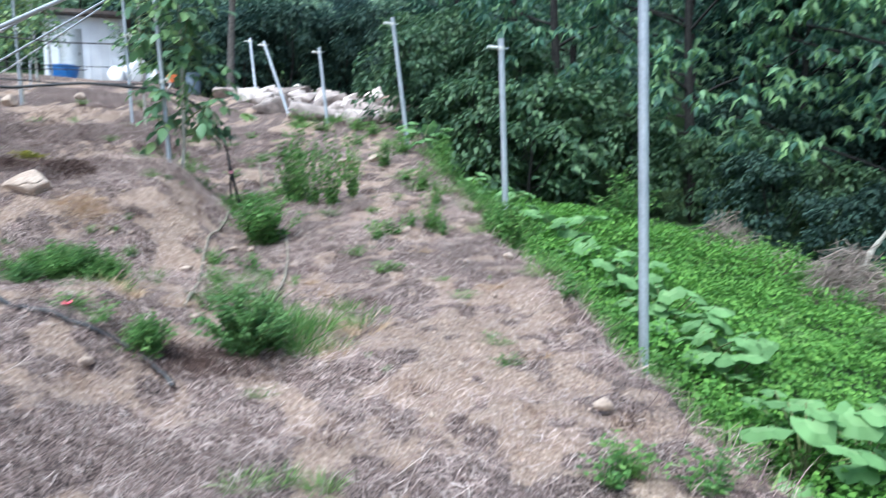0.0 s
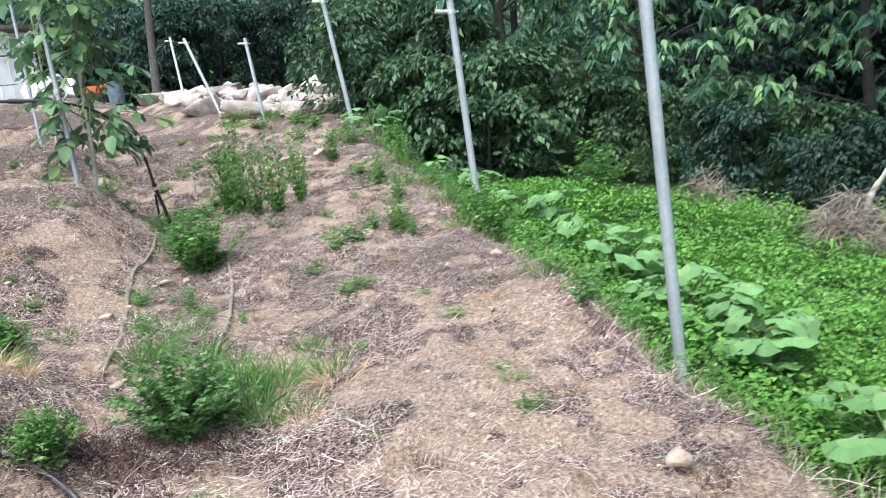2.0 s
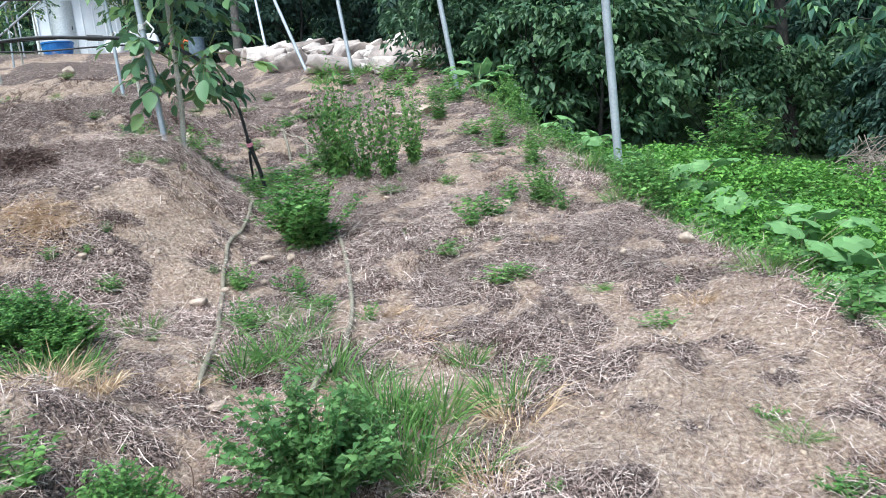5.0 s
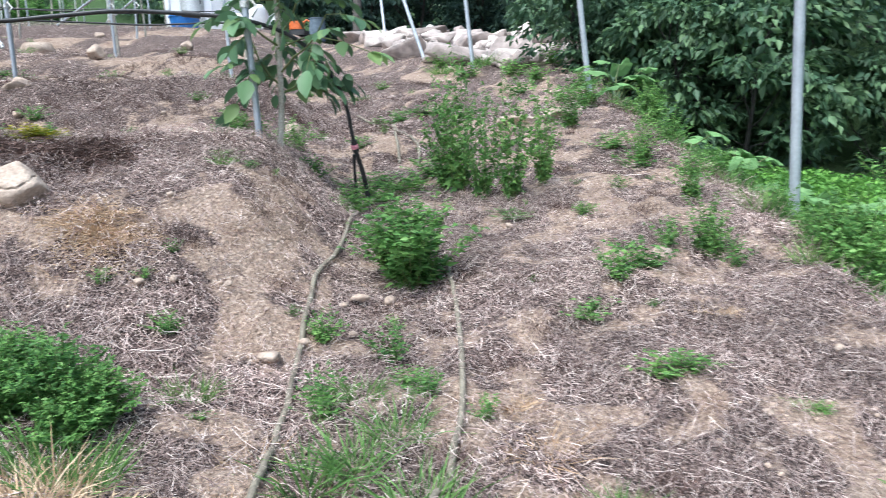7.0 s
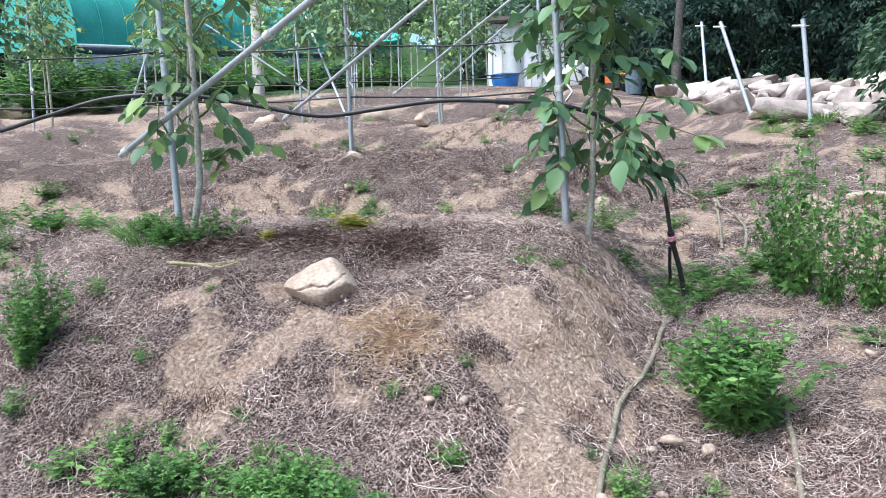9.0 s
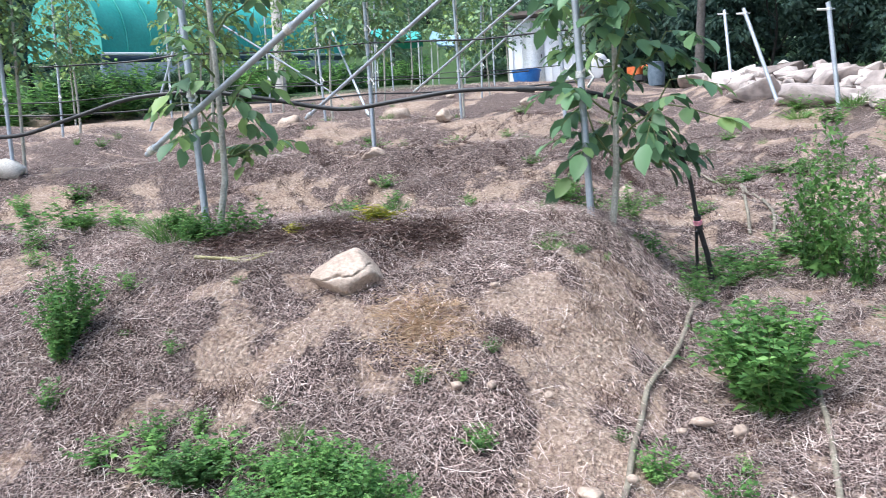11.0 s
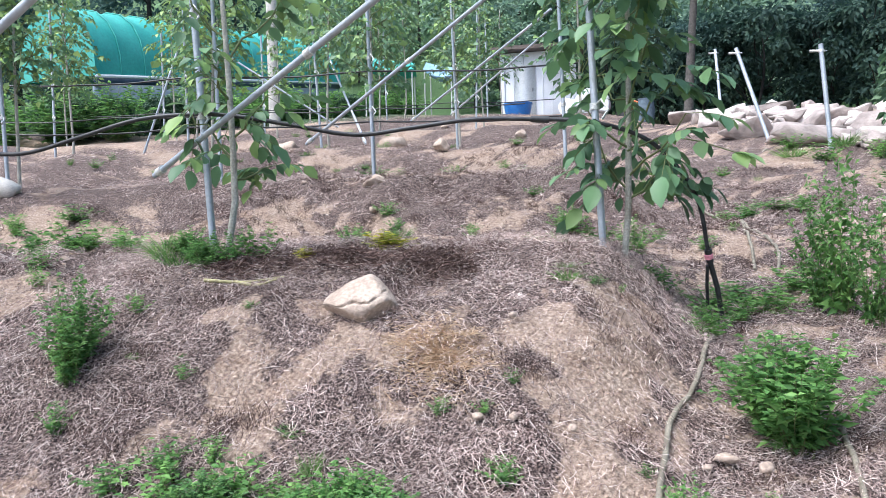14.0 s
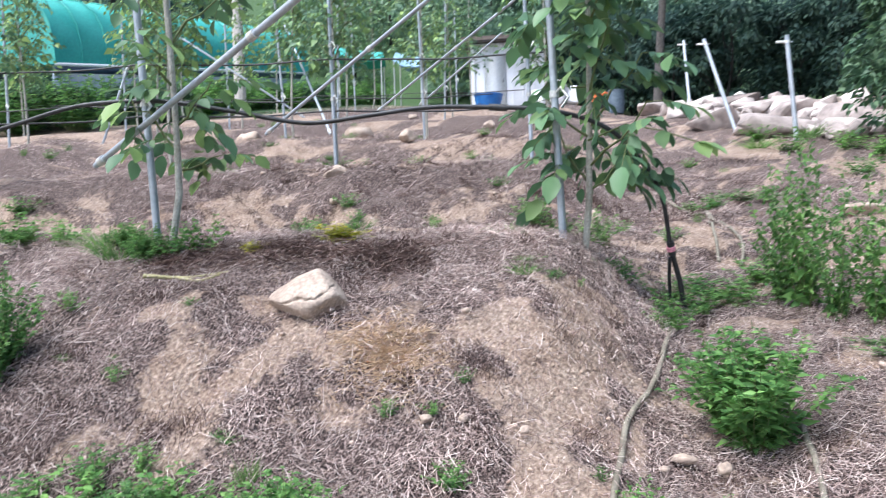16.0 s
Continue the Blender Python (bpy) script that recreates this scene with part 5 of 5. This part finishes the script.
# ---- buildings at the head of the slope ----
def greenhouse():
    """A long tunnel under a green tarpaulin, with a navy skirt and white sill along the side."""
    a, b = np.array((-23.55, 18.5, 6.92)), np.array((-27.5, 35.5, 9.6))
    ob = thing("greenhouse", *a, "tunnel greenhouse under a bright green tarpaulin", "greenhouse")
    ax = b - a
    out = unit(np.array([ax[1], -ax[0], 0]))
    if out[0] < 0:
        out = -out
    prof = [(0, 0), (-.06, .7), (-.3, 1.3), (-.8, 1.85), (-1.6, 2.25), (-2.6, 2.4), (-3.6, 2.25), (-4.4, 1.85), (-4.9, 1.2), (-5.1, .5), (-5.15, 0)]
    prof = [(p * .62, z) for p, z in prof]
    n = 61
    v = []
    for i in range(n):
        t = i / (n - 1)
        sag = .045 * np.sin(t * 15 * np.pi) ** 2
        v += [ax * t + out * p * (1 - sag * .15) + np.array([0, 0, z * (1 - sag)]) for p, z in prof]
    m = len(prof)
    k = (np.arange(n - 1)[:, None] * m + np.arange(m - 1)[None]).ravel()
    part("tarpaulin", [(np.array(v), np.stack([k, k + m, k + m + 1, k + 1], 1))], M_TARP, ob, smooth=True)
    for t in (0, 1):
        ring = np.array([ax * t + out * p + np.array([0, 0, z]) for p, z in prof] + [ax * t + out * -2.6 + np.array([0, 0, 0])])
        s = np.arange(m - 1)
        part("end_sheet", [(ring, np.stack([s, s + 1, np.full(m - 1, m)], 1))], M_TARP, ob)
    for w, z0, z1, mm, nm in ((.0, -.28, -.02, M_NAVY, "skirt"), (.06, -.06, .04, M_WHITE, "sill"), (-.05, -1.9, -.28, M_GREYPL, "side_wall")):
        q = np.array([out * w + (0, 0, z0), out * w + (0, 0, z1), ax + out * w + (0, 0, z1), ax + out * w + (0, 0, z0)])
        q = np.vstack([q, q - out * .08])
        part(nm, [(q, np.array([[0, 1, 2, 3], [7, 6, 5, 4], [1, 5, 6, 2], [0, 3, 7, 4], [0, 4, 5, 1], [3, 2, 6, 7]]))], mm, ob)
    for i in range(16):
        t = i / 15
        part("rib", tube([ax * t + out * (p + .02) + np.array([0, 0, z + .02]) for p, z in prof[:7]], .022, 5, False), M_TARP, ob)
    return ob


greenhouse()
def canopy(x, y, z, w, d, turn, material, label):
    """A sagging sheet with a thick hem, on four thin poles."""
    zg = float(plain_z(x, y))
    ob = thing("canopy", x, y, zg, label, "canopy", "canopies by the greenhouse")
    ob.matrix_basis = pose(x, y, zg, 0, 0, turn)
    h, n = z - zg, 9
    U, V = np.meshgrid(np.linspace(-1, 1, n), np.linspace(-1, 1, n))
    Z = h + .35 * (1 - np.abs(V)) - .1 * (1 - U * U) * (.4 + np.abs(V)) - .12 * U
    k = (np.arange(n - 1)[:, None] * n + np.arange(n - 1)[None]).ravel()
    f = np.stack([k, k + 1, k + n + 1, k + n], 1)
    top = np.stack([U * w / 2, V * d / 2, Z], -1).reshape(-1, 3)
    part("sheet", [(top, f), (top - (0, 0, .03), f[:, ::-1])], material, ob, smooth=True)
    for u in (-1, 1):
        for v in (-1, 1):
            part("pole", tube([(u * w * .46, v * d * .46, -.1), (u * w * .46, v * d * .46, h - .12 * u - .02)], .025, 6), M_CLAMP, ob)
    return ob


canopy(-16.5, 24.9, 7.2, 1.7, 1.3, 30, M_TARP, "small canopy of sagging green tarpaulin on thin poles")
canopy(-15.1, 25.9, 7.0, 1.0, 1.0, 20, M_PALEBLUE, "small canopy of pale blue sheet on thin poles")
lp = tagged(part("utility_pole", tube([(-17.2, 20.0, 4.5), (-17.2, 20.0, 9), (-17.15, 20.0, 14)], [.17, .15, .12], 12), M_CONC, smooth=True), "pale concrete utility pole beside the greenhouse", "pole")

shed = thing("shed", -13.2, 31.6, 6.2, "white sheet-metal shed with a dark rusty roof", "shed")
shed.matrix_basis = pose(-14.0, 31.6, 6.0, 0, 0, 22)
part("wall", box(0, 0, 1.1, 2.9, 2.4, 2.6), M_WHITE, shed)
for i in range(8):
    part("panel_rib", box(-1.3 + i * .37, -1.215, 1.1, .04, .03, 2.5), M_WHITE, shed)
part("roof", box(0, -.15, 2.5, 3.5, 3.2, .14), M_ROOF, shed)
dr = part("door", box(-.5, -1.235, .95, .8, .05, 1.9), M_CLAMP, shed, "grey metal door")
part("handle", box(-.2, -1.275, .95, .03, .04, .14), M_BLACK, dr)
for i, (x, y, s) in enumerate([(-11.9, 30.9, .9), (-12.3, 30.4, .6), (-11.4, 31.4, .7)]):
    sk = part("bulk_bag", rock_chunks(s, s, s * 1.2, 400 + i, .1, 3), M_WHITE, smooth=True)
    sk.matrix_basis = pose(x, y, float(plain_z(x, y)) + s * .42)
    tagged(sk, "bulging white bulk bag beside the shed", "bag", "bulk bags")
tank = thing("blue_tub", -13.9, 29.4, float(plain_z(-13.9, 29.4)), "bright blue plastic tub before the shed", "tub")
part("body", tube([(0, 0, 0), (0, 0, .3), (0, 0, .5)], [.42, .5, .52], 16), M_BLUE, tank, smooth=True)
part("rim", tube([(0, 0, .48), (0, 0, .53)], .55, 16), M_BLUE, tank)
barrel = thing("barrel", -9.5, 30.9, float(plain_z(-9.5, 30.9)), "grey-blue plastic barrel by the digger", "barrel")
part("body", tube([(0, 0, 0), (0, 0, .4), (0, 0, .8)], [.27, .31, .28], 16), M_GREYPL, barrel, smooth=True)
part("lid", tube([(0, 0, .8), (0, 0, .84)], .3, 16), M_GREYPL, barrel)
dig = thing("mini_digger", -10.4, 31.4, float(plain_z(-10.4, 31.4)), "small orange digger parked beside the shed", "digger")
for s in (-.4, .4):
    part("track", box(0, s, .2, 1.3, .25, .4, .1), M_BLACK, dig)
part("body", box(-.1, 0, .75, 1.0, .9, .6, .15), M_ORANGE, dig)
part("boom", tube([(.3, 0, .8), (.65, 0, 1.12), (.95, 0, 1.0)], [.09, .08, .06], 8), M_ORANGE, dig)
part("dipper", tube([(.95, 0, 1.0), (1.05, 0, .5)], [.06, .05], 8), M_ORANGE, dig)
part("bucket", box(1.1, 0, .4, .3, .35, .3, .08), M_BLACK, dig)
dig.scale = (.5, .5, .5)
lan = thing("stone_lantern", -4.9, 28.3, float(plain_z(-4.9, 28.3)) - .1, "small pale stone lantern beyond the boulders", "lantern")
part("shaft", tube([(0, 0, 0), (0, 0, .55)], .08, 8), M_CONC, lan)
part("cap", tube([(0, 0, .7), (0, 0, .85)], [.27, .04], 10), M_CONC, lan)
part("lamp_box", box(0, 0, .62, .22, .22, .16), M_CONC, lan)

lan.scale = (.7, .7, .7)

# tall weeds before the greenhouse
for i in range(60):
    t = r3.uniform(-.1, 1.05)
    x, y = -21.5 - 2.6 * t + r3.uniform(-1.4, 2.6), 15.5 + 18 * t
    again(shrub if i % 3 == 0 else tallw, x, y, i * 61 % 360, .55 if i % 3 == 0 else 2.6, .5 if i % 3 == 0 else 1.4)


# ---- straw litter ----
def litter(n, x0, x1, y0, y1, ln, w, seed, flat=.12, fill=0.0):
    q = np.random.default_rng(seed)
    X, Y = q.uniform(x0, x1, n), q.uniform(y0, y1, n)
    dens = straw_density(X, Y)
    ok = (q.uniform(0, 1, n) < np.maximum(1.2 * dens, .3) + fill) & (field_amount(X, Y) < .15)
    X, Y = X[ok], Y[ok]
    m = len(X)
    a = q.uniform(0, 6.28, m) + 1.5 * vnoise(X, Y, .5, 23)
    D = np.stack([np.cos(a), np.sin(a), q.normal(0, flat, m)], 1)
    e = .03
    gx0, gy0 = (ground_z(X + e, Y) - ground_z(X - e, Y)) / (2 * e), (ground_z(X, Y + e) - ground_z(X, Y - e)) / (2 * e)
    D[:, 2] += D[:, 0] * gx0 + D[:, 1] * gy0
    L = ln * q.uniform(.4, 1.5, m)
    P = np.stack([X, Y, ground_z(X, Y) + q.uniform(.002, .05, m)], 1) - D * L[:, None] * .4
    if w > .0015:
        return blades(P, D, L, w * q.uniform(.3, 1.1, m), 0, .7)
    return strands(P, D, L, w * q.uniform(.6, 1.5, m), .7)


tagged(part("straw_litter", litter(140000, -6.0, 1.1, 2.8, 8.8, .07, .0008, 31, .4) + litter(22000, -6.5, 1.1, 2.6, 9.0, .13, .001, 32, .45, .05) + litter(130000, -5.4, .9, 3.3, 8.8, .05, .0016, 38, .45, .12) + litter(75000, -9.5, .6, 8.8, 14, .08, .0024, 33, .4) + litter(12000, -6.0, 1.6, -1.5, 2.8, .12, .002, 36, .35) + litter(40000, -15, -6.0, 5, 13, .1, .003, 35, .4) + litter(26000, -17, .4, 14, 22, .13, .003, 34, .35), M_STRAW), "matted mauve-grey straw and dead stalks over the soil", "straw", kind="stuff")
q = np.random.default_rng(44)
cx, cy = q.uniform(-7.5, .9, 900), q.uniform(3.4, 13, 900)
cv = -.47 * cx + .88 * cy
crest = np.maximum(np.maximum(np.exp(-((cv - 8.1) / .3) ** 2), np.exp(-((cv - 11.7) / .4) ** 2)), .5 * np.exp(-((cv - 7.2) / .5) ** 2))
pick = q.uniform(0, 1, 900) < np.where(cx < -2.1, .3 + .7 * crest, .16)
cx, cy = cx[pick], cy[pick]
own = q.integers(0, len(cx), 42000)
X, Y = cx[own] + q.normal(0, .05, 42000), cy[own] + q.normal(0, .04, 42000)
ok = field_amount(X, Y) < .1
X, Y = X[ok], Y[ok]
tagged(part("dead_stalks", blades(np.stack([X, Y, ground_z(X, Y) - .01], 1), np.array([0, 0, 1.0]) + .6 * q.normal(size=(len(X), 3)), q.uniform(.03, .12, len(X)), .0015, .3, .4), M_STALK), "dark dead weed stalks standing in the litter", "stalks", kind="stuff")
ux, uy = q.uniform(-11, -2.4, 1500), q.uniform(7.5, 16, 1500)
uv = -.47 * ux + .88 * uy
pick = (uv > 8.7) & (uv < 16.5) & (vnoise(ux, uy, .6, 27) > q.uniform(-.7, .9, 1500))
ux, uy = ux[pick], uy[pick]
n = 30000
own = q.integers(0, len(ux), n)
X, Y = ux[own] + q.normal(0, .1, n), uy[own] + q.normal(0, .07, n)
tagged(part("dead_stalks", blades(np.stack([X, Y, ground_z(X, Y) - .01], 1), np.array([0, 0, .8]) + .7 * q.normal(size=(n, 3)), q.uniform(.03, .11, n), .0026, .3, .4), M_STALK), "dark dead stalks on the upper terraces", "stalks", kind="stuff")
for P in ([(-4.45, 6.42), (-4.25, 6.52), (-4.1, 6.66)], [(-4.3, 6.5), (-4.15, 6.5), (-4.02, 6.52)]):
    c = curve_pts([(x, y, float(ground_z(x, y)) + .03) for x, y in P], 5)
    tagged(part("fallen_stalk", tube(c, np.linspace(.011, .005, len(c)), 6), M_FALLEN, smooth=True), "yellow-green plant stalk lying on the litter", "stalk", "fallen stalks")
n = 9000
u, w = q.uniform(-1.05, 1.0, n), q.normal(0, .1, n)
X, Y = -3.95 + .88 * .72 * u - .47 * w, 7.02 + .475 * .72 * u + .88 * w
tagged(part("dark_mulch", strands(np.stack([X, Y, ground_z(X, Y) + q.uniform(.0, .05, n)], 1), rnd_dirs(n, -.2, .5), q.uniform(.03, .09, n), q.uniform(.0012, .0025, n), .5), M_STALK), "dark red-brown rotting mulch behind the boulder", "mulch", kind="stuff")
n = 2400
X, Y = -1.48 + q.normal(0, .2, n), 4.28 + q.normal(0, .13, n)
tagged(part("dark_mulch", strands(np.stack([X, Y, ground_z(X, Y) + q.uniform(.0, .05, n)], 1), rnd_dirs(n, -.1, .9), q.uniform(.03, .1, n), q.uniform(.001, .0022, n), .5), M_STALK), "dark red-brown dead stems under the bushes", "mulch", kind="stuff")
n = 4200
a, r = q.uniform(0, 6.28, n), np.abs(q.normal(0, .55, n))
X, Y = -3.06 + .24 * r * np.cos(a), 6.56 + .2 * r * np.sin(a) 
tagged(part("tawny_mat", blades(np.stack([X, Y, ground_z(X, Y) + .005], 1), rnd_dirs(n, 0, .7), q.uniform(.03, .08, n), .0019, .4), M_TAWNY), "patch of fine orange-brown dry stalks on the mound", "straw", kind="stuff")

cl_v, cl_f = rock_chunks(1, .9, .7, 77, .2, 1)[0]
n = 17000
X, Y = q.uniform(-7.5, 1.0, n), q.uniform(3.2, 12.5, n)
ok = (field_amount(X, Y) < .2) & (straw_density(X, Y) < q.uniform(.1, .9, n))
X, Y = X[ok], Y[ok]
S = .006 + .022 * q.uniform(0, 1, len(X)) ** 3
A = q.uniform(0, 6.28, len(X))
ca, sa = np.cos(A)[:, None], np.sin(A)[:, None]
CV = np.stack([cl_v[None, :, 0] * ca - cl_v[None, :, 1] * sa, cl_v[None, :, 0] * sa + cl_v[None, :, 1] * ca, np.repeat(cl_v[None, :, 2], len(X), 0)], 2) * S[:, None, None] + np.stack([X, Y, ground_z(X, Y) + .002], 1)[:, None]
M_CLOD = mat("soil_clod", [(0.0, (0.24, 0.165, 0.12)), (0.6, (0.56, 0.43, 0.335)), (1.0, (0.80, 0.69, 0.59))], 9, 80, 0.95, 0.3, 0, "island")
tagged(part("soil_clods", [(CV.reshape(-1, 3), (np.arange(len(X))[:, None, None] * len(cl_v) + cl_f[None]).reshape(-1, 3))], M_CLOD), "crumbs and clods of pale soil on bare patches", "soil", kind="stuff")
n = 5200
Y = q.uniform(2.6, 13, n)
X = np.interp(Y, YE, XE) + q.normal(.12, .13, n)
tagged(part("bank_stalks", strands(np.stack([X, Y, ground_z(X, Y) + .01], 1), np.stack([np.abs(q.normal(.6, .5, n)), q.normal(0, .6, n), q.normal(.15, .45, n)], 1), q.uniform(.06, .2, n), q.uniform(.001, .002, n), .5), M_STRAW), "dead stalks hanging over the edge of the bank", "straw", kind="stuff")
